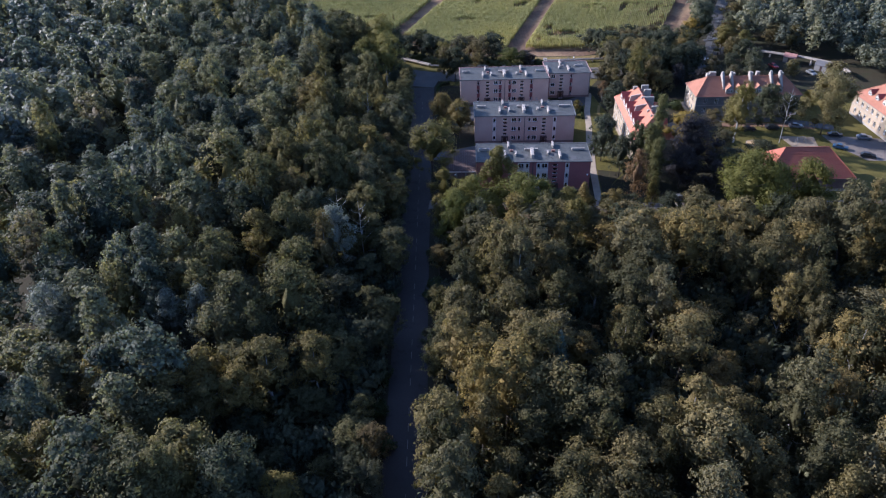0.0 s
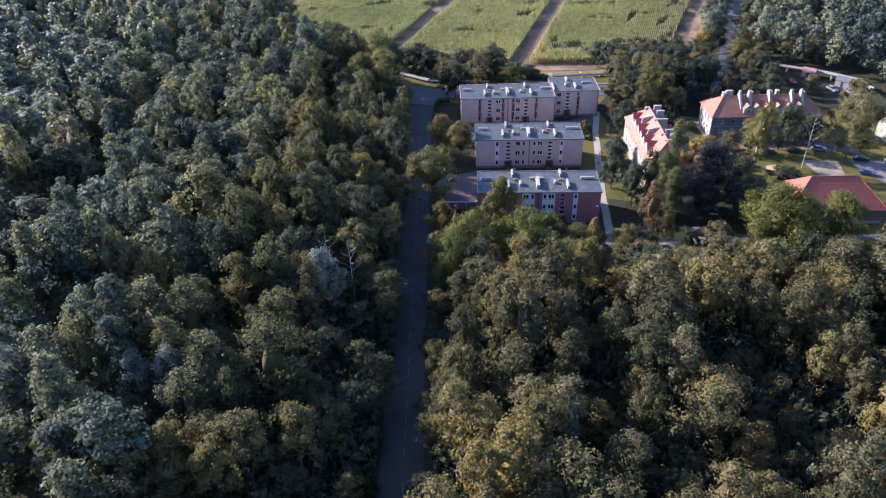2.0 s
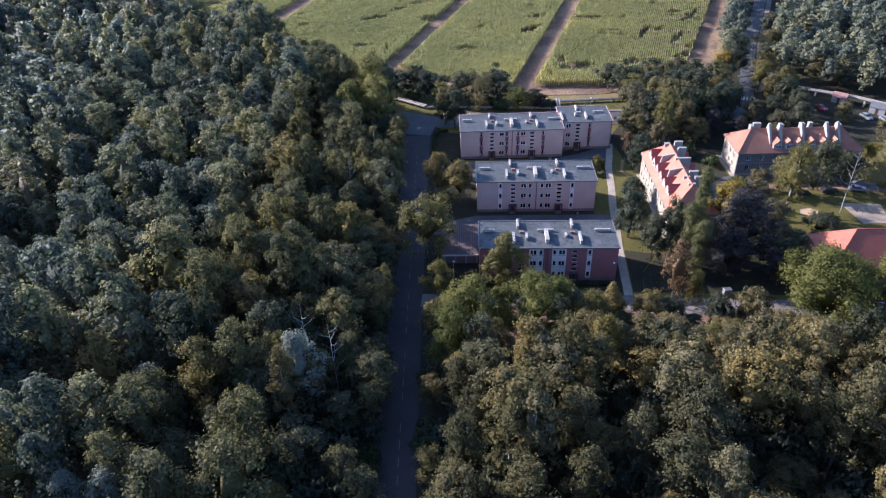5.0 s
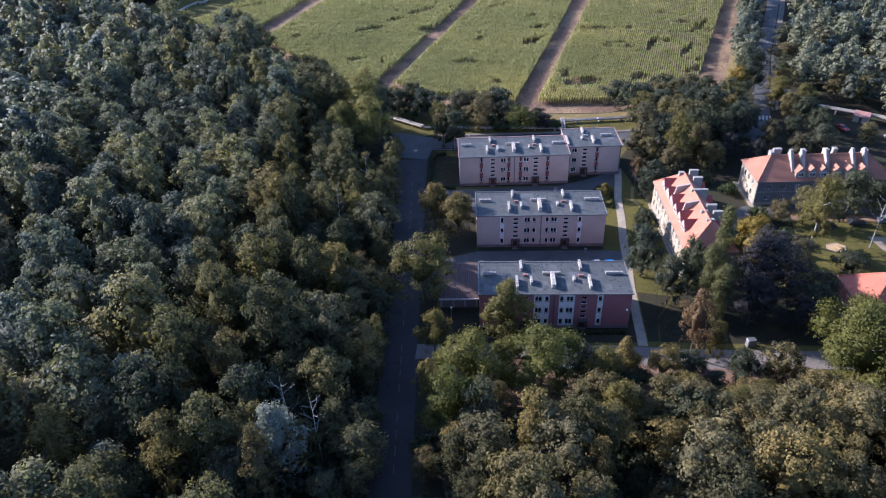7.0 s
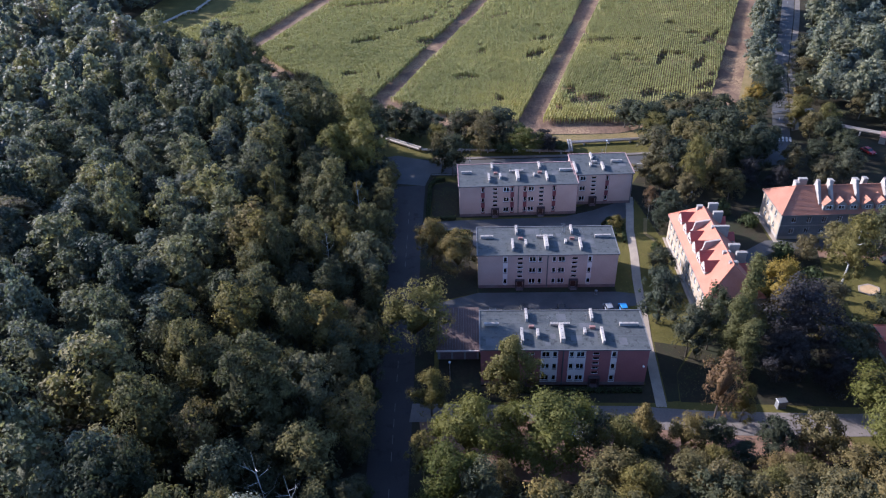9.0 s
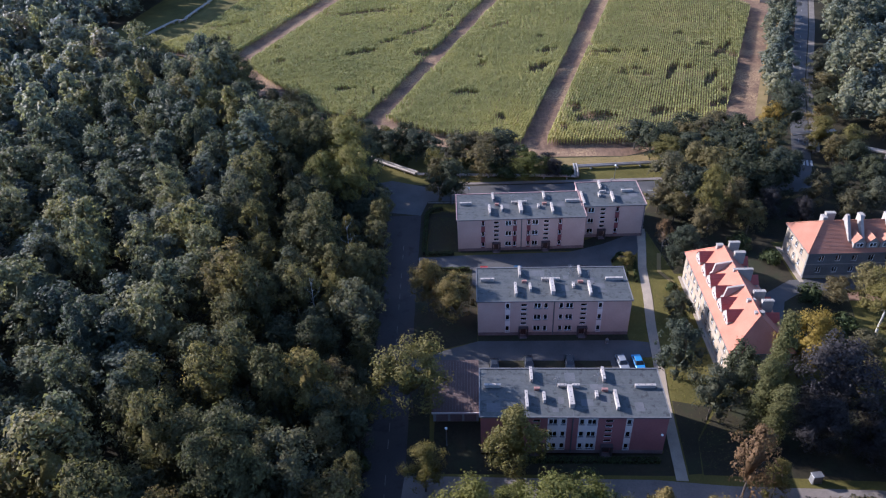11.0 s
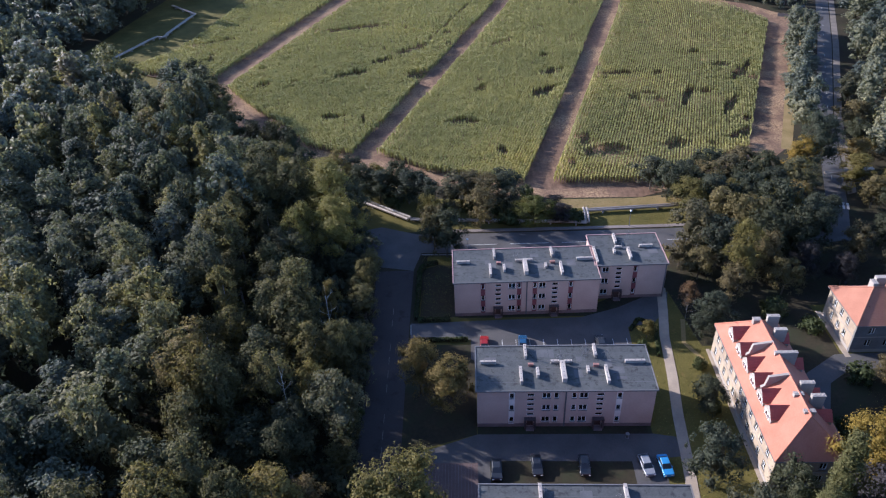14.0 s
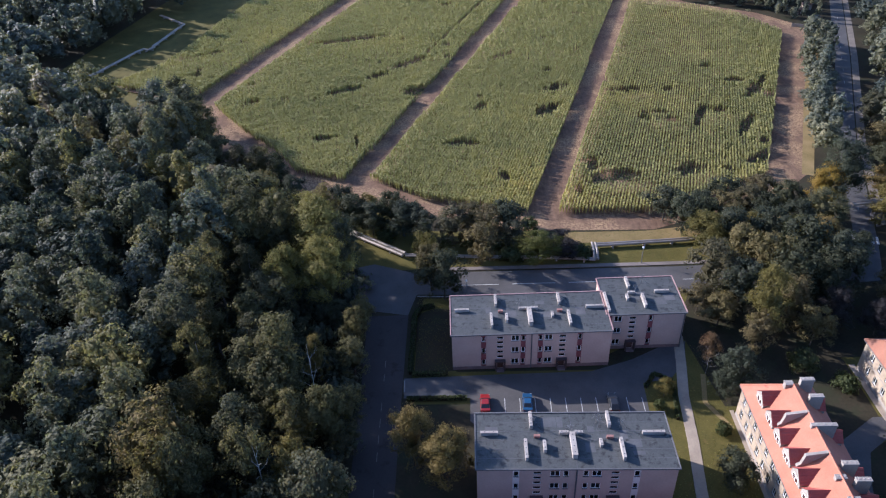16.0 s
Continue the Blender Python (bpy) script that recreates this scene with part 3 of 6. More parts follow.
def chimney(parent, x0, x1, y0, y1, z, h, mat=M_CONC, slots=True):
    if x1 - x0 > y1 - y0:
        y0, y1 = (y0 + y1) / 2 - 0.2, (y0 + y1) / 2 + 0.2
    elif x1 - x0 < 0.7:
        x0, x1 = (x0 + x1) / 2 - 0.21, (x0 + x1) / 2 + 0.21
    h *= 0.85
    bm = bmesh.new()
    box(bm, x0, x1, y0, y1, z, z + h, bevel=0.03)
    box(bm, x0 - 0.04, x1 + 0.04, y0 - 0.04, y1 + 0.04, z + h, z + h + 0.07, bevel=0.02)
    c = part("chimney", bm, mat, parent)
    if slots:
        long_x = x1 - x0 > y1 - y0
        n = max(2, int(max(x1 - x0, y1 - y0) / 1.0))
        for i in range(n):
            bm = bmesh.new()
            if long_x:
                s = x0 + (x1 - x0) * (i + 0.5) / n
                box(bm, s - 0.08, s + 0.08, (y0 + y1) / 2 - 0.08, (y0 + y1) / 2 + 0.08, z + h + 0.07, z + h + 0.1)
            else:
                s = y0 + (y1 - y0) * (i + 0.5) / n
                box(bm, (x0 + x1) / 2 - 0.08, (x0 + x1) / 2 + 0.08, s - 0.08, s + 0.08, z + h + 0.07, z + h + 0.1)
            part("flue", bm, M_SEAM, c)
    return c


def antenna(parent, x, y, z, h):
    bm = bmesh.new()
    tube(bm, [(x, y, z), (x, y, z + h)], [0.05, 0.035], 5)
    for k in range(4):
        w = 0.55 - 0.08 * k
        box(bm, x - w, x + w, y - 0.015, y + 0.015, z + h - 0.2 - 0.22 * k, z + h - 0.17 - 0.22 * k)
    for k in range(3):
        tube(bm, [(x, y, z + 0.85 * h), (x + 1.1 * math.cos(2.1 * k), y + 1.1 * math.sin(2.1 * k), z)], [0.018, 0.018], 3)
    part("antenna", bm, M_STEEL, parent)


ROOF_SET = [  # x0, x1, y0, y1, height, kind
    (0.7, 3.4, 6.1, 6.6, 0.7, "c"), (8.4, 8.95, 7.4, 10.4, 0.9, "c"), (9.0, 9.9, 5.4, 6.1, 0.55, "b"), (7.3, 7.85, 1.2, 4.8, 1.0, "c"),
    (10.2, 10.75, 2.7, 4.6, 0.9, "c"), (14.5, 15.25, 1.6, 6.0, 1.15, "c"), (13.0, 14.4, 6.2, 6.7, 0.6, "c"), (15.4, 16.6, 6.2, 6.7, 0.6, "c"),
    (20.6, 21.2, 7.5, 10.4, 0.9, "c"), (18.9, 19.4, 3.7, 5.0, 0.7, "c"), (20.2, 21.2, 5.2, 5.9, 0.55, "b"), (21.9, 22.5, 1.2, 5.0, 1.0, "c"),
    (25.8, 29.2, 6.1, 6.6, 0.7, "c")]


def roof_top(parent, x0, x1, y0, y1, h, ends=M_FLASH):
    """Felt roof with flashing all round and welded seams."""
    part("roof", boxed(x0 - 0.2, x1 + 0.2, y0 - 0.25, y1 + 0.25, h - 0.22, h), M_FELT, parent, "grey roofing felt with dark patches")
    bm = bmesh.new()
    for k in range(1, 6):
        y = y0 + (y1 - y0) * k / 6
        box(bm, x0 - 0.1, x1 + 0.1, y - 0.04, y + 0.04, h + 0.002, h + 0.012)
    part("felt_seam", bm, M_SEAM, parent)
    rnd = random.Random(int(x1 * 10 + y1 * 7))
    for k in range(int((x1 - x0) / 3)):
        a, b = x0 + rnd.uniform(0.5, x1 - x0 - 3), y0 + rnd.uniform(0.4, y1 - y0 - 2.6)
        part("felt_patch", boxed(a, a + rnd.uniform(0.8, 2.4), b, b + rnd.uniform(0.7, 2.2), h + 0.001, h + 0.008), M_SEAM if rnd.random() < 0.35 else M_FELTPATCH, parent)
    for a in ((x0 - 0.26, x1 + 0.26, y0 - 0.32, y0 - 0.12, h - 0.2, h + 0.05), (x0 - 0.26, x1 + 0.26, y1 + 0.12, y1 + 0.32, h - 0.2, h + 0.14),
              (x0 - 0.26, x0 - 0.08, y0 - 0.12, y1 + 0.12, h - 0.2, h + 0.1), (x1 + 0.08, x1 + 0.26, y0 - 0.12, y1 + 0.12, h - 0.2, h + 0.1)):
        part("flashing", boxed(*a), M_SEAM if a[3] < y0 else ends, parent)


def flats(parent, x0, length, y0, depth, h, wall, columns, strips, strip_mat, stairs, joint, ends=M_FLASH, seed=1):
    rnd = random.Random(seed)
    y1 = y0 + depth

    def place(s, d, z):
        return (x0 + s, y0 + d, z)
    holes, kinds = [], []
    for s, w, lights in columns:
        for z in FLOORS:
            holes.append((s - w / 2, s + w / 2, z, z + 1.3))
            kinds.append(lights)
    for s in stairs:
        for z in (2.75, 3.95, 5.15, 6.3, 7.45):
            holes.append((s - 0.6, s + 0.6, z, z + 0.65))
            kinds.append(0)
        holes.append((s - 0.55, s + 0.55, 0.15, 2.2))
        kinds.append(-1)
    bm = bmesh.new()
    pierced_wall(bm, length, 0.0, h - 0.2, 0.3, holes, place)
    part("wall", bm, wall, parent)
    for o, k in zip(holes, kinds):
        if k > 0:
            add_window(parent, place, o, k, True, rnd.choice((0, 0, 0, 0.5, 1.0, 0.3)))
        elif k == 0:
            add_window(parent, place, o, 1, False, f=0.045)
        else:
            bm = bmesh.new()
            bar(bm, place, o[0], o[1], 0.14, 0.2, o[2], o[3])
            part("door", bm, M_DOOR, parent)
            s = (o[0] + o[1]) / 2
            bm = bmesh.new()
            bar(bm, place, s - 1.0, s + 1.0, -0.8, 0.0, 2.25, 2.4)
            for q in (-0.98, 0.73):
                bar(bm, place, s + q, s + q + 0.25, -0.75, 0.0, 0.0, 2.25)
            part("porch", bm, M_PORCH, parent, "dull mauve rendered entrance porch")
            bm = bmesh.new()
            bar(bm, place, s - 0.7, s + 0.7, -1.1, 0.0, 0.0, 0.15)
            part("step", bm, M_PLINTH, parent)
    for s, w in strips:
        bm = bmesh.new()
        cut = [(o[0], o[1], o[2], o[3]) for o in holes if s - w / 2 - 0.01 < o[0] and o[1] < s + w / 2 + 0.01]
        cut = [(a - (s - w / 2), b - (s - w / 2), c, d) for a, b, c, d in cut]
        pierced_wall(bm, w, 0.7, h - 0.45, 0.05, cut, lambda q, d, z, s=s, w=w: (x0 + s - w / 2 + q, y0 - 0.05 + d, z))
        part("facade_strip", bm, strip_mat, parent)
    for x in (x0, x0 + length - 0.3):
        part("wall", boxed(x, x + 0.3, y0 + 0.3, y1 - 0.3, 0, h - 0.2), wall, parent)
    part("wall", boxed(x0, x0 + length, y1 - 0.3, y1, 0, h - 0.2), wall, parent)
    for z in (3.2, 5.9):
        part("floor_slab", boxed(x0 + 0.3, x0 + length - 0.3, y0 + 0.3, y1 - 0.3, z, z + 0.2), M_CONC, parent)
    part("inner_wall", boxed(x0 + 0.3, x0 + length - 0.3, y0 + 3.2, y0 + 3.3, 0, h - 0.25), M_PLINTH, parent)
    for a, b in zip((0.0, *(s + 0.56 for s in stairs)), (*(s - 0.56 for s in stairs), length)):
        bm = bmesh.new()
        bar(bm, place, a, b, -0.06, 0.0, 0.0, 0.8)
        part("plinth", bm, M_PLINTH, parent)
    for s in joint:
        bm = bmesh.new()
        tube(bm, [place(s, -0.1, 0.1), place(s, -0.1, h - 0.25)], [0.11, 0.11], 6)
        part("downpipe", bm, M_SEAM, parent)
    roof_top(parent, x0, x0 + length, y0, y1, h, ends)


def roof_things(parent, x0, y0, h, wanted, shift=0.0):
    for a, b, c, d, q, k in wanted:
        chimney(parent, x0 + a, x0 + b, y0 + c, y0 + d, h, q, M_CONC if k == "c" else M_BRICK, k == "c")


COLS = [(5.9, 0.8, 1), (11.75, 1.45, 2), (13.4, 0.8, 1), (16.4, 0.8, 1), (18.0, 1.45, 2), (24.0, 0.8, 1)]

block_b = thing("apartment_block", 0, 0, 0, 0.0, "pale pink three-storey block of flats, flat grey roof", "apartment block", "blocks of flats")
flats(block_b, 0, 30, 0, 10.5, 9.0, M_PINK, COLS, [(5.9, 1.0), (24.0, 1.0)], M_CREAM, (9.1, 20.8), (15.0,), M_FLASH, 2)
roof_things(block_b, 0, 0, 9.0, ROOF_SET)
for a in ((8.9, 8.0, 2.2), (19.0, 8.6, 2.4), (19.4, 8.2, 1.8), (14.6, 6.6, 1.9), (22.6, 7.6, 2.0)):
    antenna(block_b, a[0], a[1], 9.0, a[2])
part("joint", boxed(14.96, 15.04, -0.2, 10.6, 9.0, 9.03), M_SEAM, block_b)

block_c = thing("apartment_block", 0.08, -29.4, 0, -0.5, "rose-red three-storey block of flats with cream window strips", "apartment block", "blocks of flats")
flats(block_c, 0, 30.2, 0, 10.5, 9.0, M_ROSE, COLS, [(5.9, 1.1), (12.4, 3.1), (17.4, 3.1), (24.0, 1.1)], M_CREAM, (9.1, 20.8), (14.9,), M_FLASH, 5)
roof_things(block_c, 0, 0, 9.0, ROOF_SET)
part("joint", boxed(14.9, 15.0, -0.2, 10.6, 9.0, 9.03), M_SEAM, block_c)
for a in ((9.2, 8.8, 2.1), (13.0, 7.2, 1.7), (20.0, 8.0, 1.9)):
    antenna(block_c, a[0], a[1], 9.0, a[2])
bm = bmesh.new()
bmesh.ops.create_uvsphere(bm, u_segments=10, v_segments=7, radius=0.22, matrix=Matrix.Translation((29.4, -0.55, 5.2)))
lamp_globe = part("wall_lamp", bm, M_OPAL, block_c, "round white wall lamp")
bm = bmesh.new()
tube(bm, [(29.4, 0, 5.2), (29.4, -0.5, 5.2)], [0.04, 0.04], 6)
part("bracket", bm, M_STEEL, lamp_globe)

block_a = thing("apartment_block", -4.25, 29.8, 0, 1.7, "pale pink stepped block of flats with red facade strips", "apartment block", "blocks of flats")
COLS_A = [(5.9, 0.7, 1), (11.8, 1.45, 2), (13.3, 0.7, 1), (16.5, 0.7, 1), (18.0, 1.45, 2), (23.8, 0.7, 1)]
flats(block_a, 0, 29.6, 0, 11.2, 8.9, M_PINK, COLS_A, [(5.9, 0.9), (13.3, 0.9), (16.5, 0.9), (23.8, 0.9)], M_REDPANEL, (9.0, 20.6), (14.85,), M_FLASHRED, 8)
roof_things(block_a, 0, 0.2, 8.9, ROOF_SET)
flats(block_a, 29.6, 14.8, 4.4, 10.9, 8.9, M_PINK, [(2.1, 1.45, 2), (8.3, 0.7, 1)], [(0.55, 0.8), (8.3, 0.9)], M_REDPANEL, (4.9,), (14.6,), M_FLASHRED, 9)
roof_things(block_a, 29.6, 4.6, 8.9, [(5.2, 5.75, 7.2, 10.3, 0.9, "c"), (5.0, 6.4, 5.4, 6.1, 0.6, "c"), (4.3, 4.9, 3.6, 5.0, 0.7, "c"), (7.2, 7.8, 1.2, 4.8, 1.0, "c"), (10.2, 13.0, 5.6, 6.1, 0.7, "c"), (0.2, 0.7, 0.4, 6.0, 0.55, "c")])
part("joint", boxed(14.8, 14.9, -0.2, 11.3, 8.9, 8.93), M_SEAM, block_a)
for a in ((9.0, 8.4, 2.0), (13.2, 7.6, 1.7), (21.4, 8.0, 1.9), (38.0, 13.6, 2.2), (36.2, 11.0, 1.8)):
    antenna(block_a, a[0], a[1], 8.9, a[2])

# ---- old houses with red roofs ----
def hip_roof(parent, length, depth, eave, ridge, hip0, hip1, mat, courses=20, over=0.35, name="roof"):
    """A hipped roof along x in its own space, laid in overlapping courses; hip0, hip1: how far the ridge stands in at each end."""
    x0, x1, y0, y1 = -over, length + over, -over, depth + over
    yr = depth / 2
    e = eave - 0.15

    def course(bm, a, b, ra, rb, n):
        """Courses between the eave a-b and the ridge ra-rb."""
        a, b, ra, rb = map(Vector, (a, b, ra, rb))
        up = (b - a).cross(ra - a).normalized()
        low = [bm.verts.new(a - up * 0.02), bm.verts.new(b - up * 0.02)]
        for i in range(n):
            f0, f1 = i / n, (i + 1) / n
            lip = [bm.verts.new(a.lerp(ra, f0) + up * 0.07), bm.verts.new(b.lerp(rb, f0) + up * 0.07)]
            top = [bm.verts.new(a.lerp(ra, f1) + up * 0.01), bm.verts.new(b.lerp(rb, f1) + up * 0.01)]
            bm.faces.new((low[0], low[1], lip[1], lip[0]))
            bm.faces.new((lip[0], lip[1], top[1], top[0]))
            low = top
    r0, r1 = (x0 + hip0, yr, ridge), (x1 - hip1, yr, ridge)
    for a, b, ra, rb in (((x0, y0, e), (x1, y0, e), r0, r1), ((x1, y1, e), (x0, y1, e), r1, r0), ((x0, y1, e), (x0, y0, e), r0, r0), ((x1, y0, e), (x1, y1, e), r1, r1)):
        bm = bmesh.new()
        course(bm, a, b, ra, rb, courses)
        bmesh.ops.remove_doubles(bm, verts=bm.verts[:], dist=0.001)
        part(name, bm, mat, parent)
    bm = bmesh.new()
    for a, b in ((r0, r1), (r0, (x0, y0, e)), (r0, (x0, y1, e)), (r1, (x1, y0, e)), (r1, (x1, y1, e))):
        a, b = Vector(a) + Vector((0, 0, 0.05)), Vector(b) + Vector((0, 0, 0.1))
        tube(bm, [a, b], [0.13, 0.13], 6)
    part("ridge_tiles", bm, mat, parent)
    bm = bmesh.new()
    for a in ((x0, x1, y0 - 0.1, y0, e - 0.12, e + 0.02), (x0, x1, y1, y1 + 0.1, e - 0.12, e + 0.02), (x0 - 0.1, x0, y0, y1, e - 0.12, e + 0.02), (x1, x1 + 0.1, y0, y1, e - 0.12, e + 0.02)):
        box(bm, *a)
    box(bm, x0, x1, y0, y1, e - 0.1, e - 0.04)
    part("gutter", bm, M_FLASH, parent)


def dormer(parent, x, y, z, w, h, depth, flip=1, front=M_WHITE, roof=M_DORMER):
    """A small gabled dormer that looks along -y (flip 1) or +y (flip -1) of the house."""
    def q(a, b, c):
        return (x + a, y + flip * b, z + c)
    bm = bmesh.new()
    hull_of(bm, [q(-w / 2, 0, 0), q(w / 2, 0, 0), q(w / 2, 0, h), q(0, 0, h + w * 0.5), q(-w / 2, 0, h), q(-w / 2, depth, 0), q(w / 2, depth, 0), q(w / 2, depth, h), q(0, depth, h + w * 0.5), q(-w / 2, depth, h)],
            [(0, 1, 2, 3, 4), (1, 6, 7, 2), (0, 4, 9, 5), (5, 9, 8, 7, 6)])
    bmesh.ops.recalc_face_normals(bm, faces=bm.faces[:])
    d = part("dormer", bm, front, parent)
    bm = bmesh.new()
    o = 0.16
    line = []
    for k in range(-5, 6):
        f = 1 - abs(k) / 5
        a = k / 5 * (w / 2 + o)
        zz = h - o + (w * 0.5 + o) * f
        line += [(a, zz + 0.02), (a, zz + 0.09)] if k < 0 else [(a, zz + 0.09)] if k == 0 else [(a, zz + 0.09), (a, zz + 0.02)]
    rows = [[bm.verts.new(q(a, b, zz)) for a, zz in line] for b in (-o, depth)]
    for k in range(len(line) - 1):
        bm.faces.new((rows[0][k], rows[0][k + 1], rows[1][k + 1], rows[1][k]))
    part("dormer_roof", bm, roof, d)
    bm = bmesh.new()
    b = sorted((y - flip * 0.06, y - flip * 0.0))
    box(bm, x - w * 0.28, x + w * 0.28, b[0], b[1], z + 0.25 * h, z + 0.95 * h)
    wdw = part("window", bm, M_FRAME, d)
    for s in (-1, 1):
        c = sorted((y - flip * 0.075, y - flip * 0.06))
        part("pane", boxed(x + s * w * 0.135 - w * 0.11, x + s * w * 0.135 + w * 0.11, c[0], c[1], z + 0.32 * h, z + 0.88 * h), M_GLASS, wdw)


def fire_wall(parent, x, y_low, y_high, z_low, z_high, thick=0.5, mat=M_WHITE):
    """A white party wall that rises through the roof slope, stepped at its foot."""
    bm = bmesh.new()
    a, b = (y_low, z_low), (y_high, z_high)
    run = b[0] - a[0]
    prof = [(a[0], a[1] - 1.0), (a[0], a[1] + 0.55), (a[0] + run * 0.12, a[1] + 0.9), (a[0] + run * 0.2, b[1] - 0.35), (b[0], b[1] + 0.3), (b[0], b[1] - 1.2)]
    n = len(prof)
    hull_of(bm, [(x + dx, p, q) for dx in (-thick / 2, thick / 2) for p, q in prof],
            [tuple(range(n)), tuple(range(2 * n - 1, n - 1, -1))] + [(i, (i + 1) % n, n + (i + 1) % n, n + i) for i in range(n)])
    bmesh.ops.recalc_face_normals(bm, faces=bm.faces[:])
    part("fire_wall", bm, mat, parent, "white party wall above the roof")


def fin_wall(parent, x, y_low, y_high, z_low, z_top, thick=0.5, mat=M_WHITE):
    """A tall white party wall that tapers up to a narrow top behind the ridge."""
    bm = bmesh.new()
    prof = [(y_low, z_low - 0.6), (y_low, z_low + 0.5), (y_high - 1.7, z_top - 1.2), (y_high - 0.9, z_top), (y_high - 0.2, z_top), (y_high + 0.4, z_top - 1.9), (y_high + 0.4, z_low - 0.6)]
    n = len(prof)
    hull_of(bm, [(x + dx, p, q) for dx in (-thick / 2, thick / 2) for p, q in prof],
            [tuple(range(n)), tuple(range(2 * n - 1, n - 1, -1))] + [(i, (i + 1) % n, n + (i + 1) % n, n + i) for i in range(n)])
    bmesh.ops.recalc_face_normals(bm, faces=bm.faces[:])
    part("fire_wall", bm, mat, parent, "white party wall tapering above the ridge")


def stack(parent, x, y, z, w, d, h, mat=M_WHITE):
    bm = bmesh.new()
    box(bm, x - w / 2, x + w / 2, y - d / 2, y + d / 2, z, z + h, bevel=0.04)
    box(bm, x - w / 2 - 0.05, x + w / 2 + 0.05, y - d / 2 - 0.05, y + d / 2 + 0.05, z + h, z + h + 0.18, bevel=0.03)
    c = part("chimney", bm, mat, parent, "white rendered chimney")
    long_x = w > d
    for k in (-1, 0, 1):
        a, b = (k * w * 0.3, 0) if long_x else (0, k * d * 0.3)
        part("flue", boxed(x + a - 0.13, x + a + 0.13, y + b - 0.13, y + b + 0.13, z + h + 0.18, z + h + 0.23), M_CONC, c)


def house_walls(parent, length, depth, eave, mat, mat_front, spec):
    """Four pierced walls; spec gives, for each side, its window columns."""
    sides = {"front": (length, lambda s, d, z: (s, d, z), mat_front), "back": (length, lambda s, d, z: (length - s, depth - d, z), mat),
             "left": (depth - 0.8, lambda s, d, z: (d, depth - 0.4 - s, z), mat), "right": (depth - 0.8, lambda s, d, z: (length - d, 0.4 + s, z), mat)}
    for side, (run, place, m) in sides.items():
        holes = [(s - 0.55, s + 0.55, z, z + 1.5) for s in spec.get(side, ()) for z in (1.5, 4.5)]
        bm = bmesh.new()
        pierced_wall(bm, run, 0, eave - 0.15, 0.4, holes, place)
        part("wall", bm, m, parent)
        for o in holes:
            add_window(parent, place, o, 2, True)
        bm = bmesh.new()
        bar(bm, place, 0, run, -0.05, 0, 0, 0.8)
        part("plinth", bm, M_WHITE, parent)
        bm = bmesh.new()
        bar(bm, place, 0, run, -0.06, 0, 3.7, 3.9)
        part("cornice", bm, M_WHITE, parent)
    part("floor_slab", boxed(0.4, length - 0.4, 0.4, depth - 0.4, 3.6, 3.8), M_CONC, parent)


# long house beside the footpath: its own x runs towards the south
H1 = thing("old_house", 45.4, 18.2, 0, -90.0, "old beige two-storey house, orange-red tiled hip roof with dormers", "house", "old houses")
house_walls(H1, 31.0, 11.0, 7.0, M_BEIGE, M_BEIGE, {"front": (2, 4.6, 7.2, 9.8, 12.4, 15, 17.6, 20.2, 22.8, 25.4, 28.2), "left": (3, 7), "right": (3, 7)})
hip_roof(H1, 31.0, 11.0, 7.0, 12.0, 5.0, 4.4, M_TILE, 26)
for x in (4.6, 8.8, 12.4, 16.2, 19.8, 23.4):
    dormer(H1, x, 0.9, 7.7, 3.0, 1.4, 3.8)
for x in (10.3, 18.0):
    fire_wall(H1, x, 1.5, 5.6, 8.7, 11.9, 0.5)
for x in (6.0, 12.4, 19.4, 24.0):
    dormer(H1, x, 10.1, 7.7, 2.5, 1.25, 3.4, -1)
for x, y, w, d in ((4.2, 4.9, 0.9, 1.3), (3.6, 8.0, 0.7, 2.1), (7.2, 8.0, 0.7, 2.1), (13.0, 6.8, 0.6, 3.8), (20.0, 7.6, 0.7, 2.2), (22.8, 8.2, 0.7, 2.1), (22.2, 5.4, 0.7, 1.5), (25.8, 5.7, 0.7, 1.7)):
    stack(H1, x, y, 9.4, w, d, 2.7 if y > 6 else 2.5)
part("roof_hatch", boxed(2.2, 2.8, 2.9, 3.4, 9.4, 9.75), M_FLASH, H1)
part("roof_hatch", boxed(27.6, 28.2, 3.1, 3.6, 9.5, 9.85), M_FLASH, H1)

H2 = thing("old_house", 71.2, 17.8, 0, 1.0, "old two-storey house with red tiled roof and white chimneys", "house", "old houses")
# the front's render is darkened to put its shade into the colour
house_walls(H2, 33.0, 11.4, 7.0, M_BEIGE, M_SLATEREND, {"front": (3, 6.5, 10, 13.5, 17, 20.5, 24, 27.5, 30.5), "left": (2.6, 5.2, 7.8)})
hip_roof(H2, 33.0, 11.4, 7.0, 11.2, 4.6, 4.6, M_TILEPINK, 24)
for x in (10.4, 13.2, 16.0, 19.4, 22.6, 25.8):
    dormer(H2, x, 0.5, 7.4, 2.5, 1.5, 3.4, 1, M_WHITE, M_TILEPINK)
for x in (8.8, 11.6, 17.6, 24.2, 27.2):
    fin_wall(H2, x, 1.6, 5.8, 8.2, 13.0, 0.6)
for x, y, w, d in ((4.6, 6.6, 0.9, 1.5), (6.6, 8.0, 2.0, 0.9), (12.8, 7.0, 1.0, 1.5), (18.6, 7.2, 1.2, 1.3), (21.0, 7.6, 1.0, 1.2), (28.0, 6.4, 1.2, 1.3)):
    stack(H2, x, y, 9.2, w, d, 2.6)

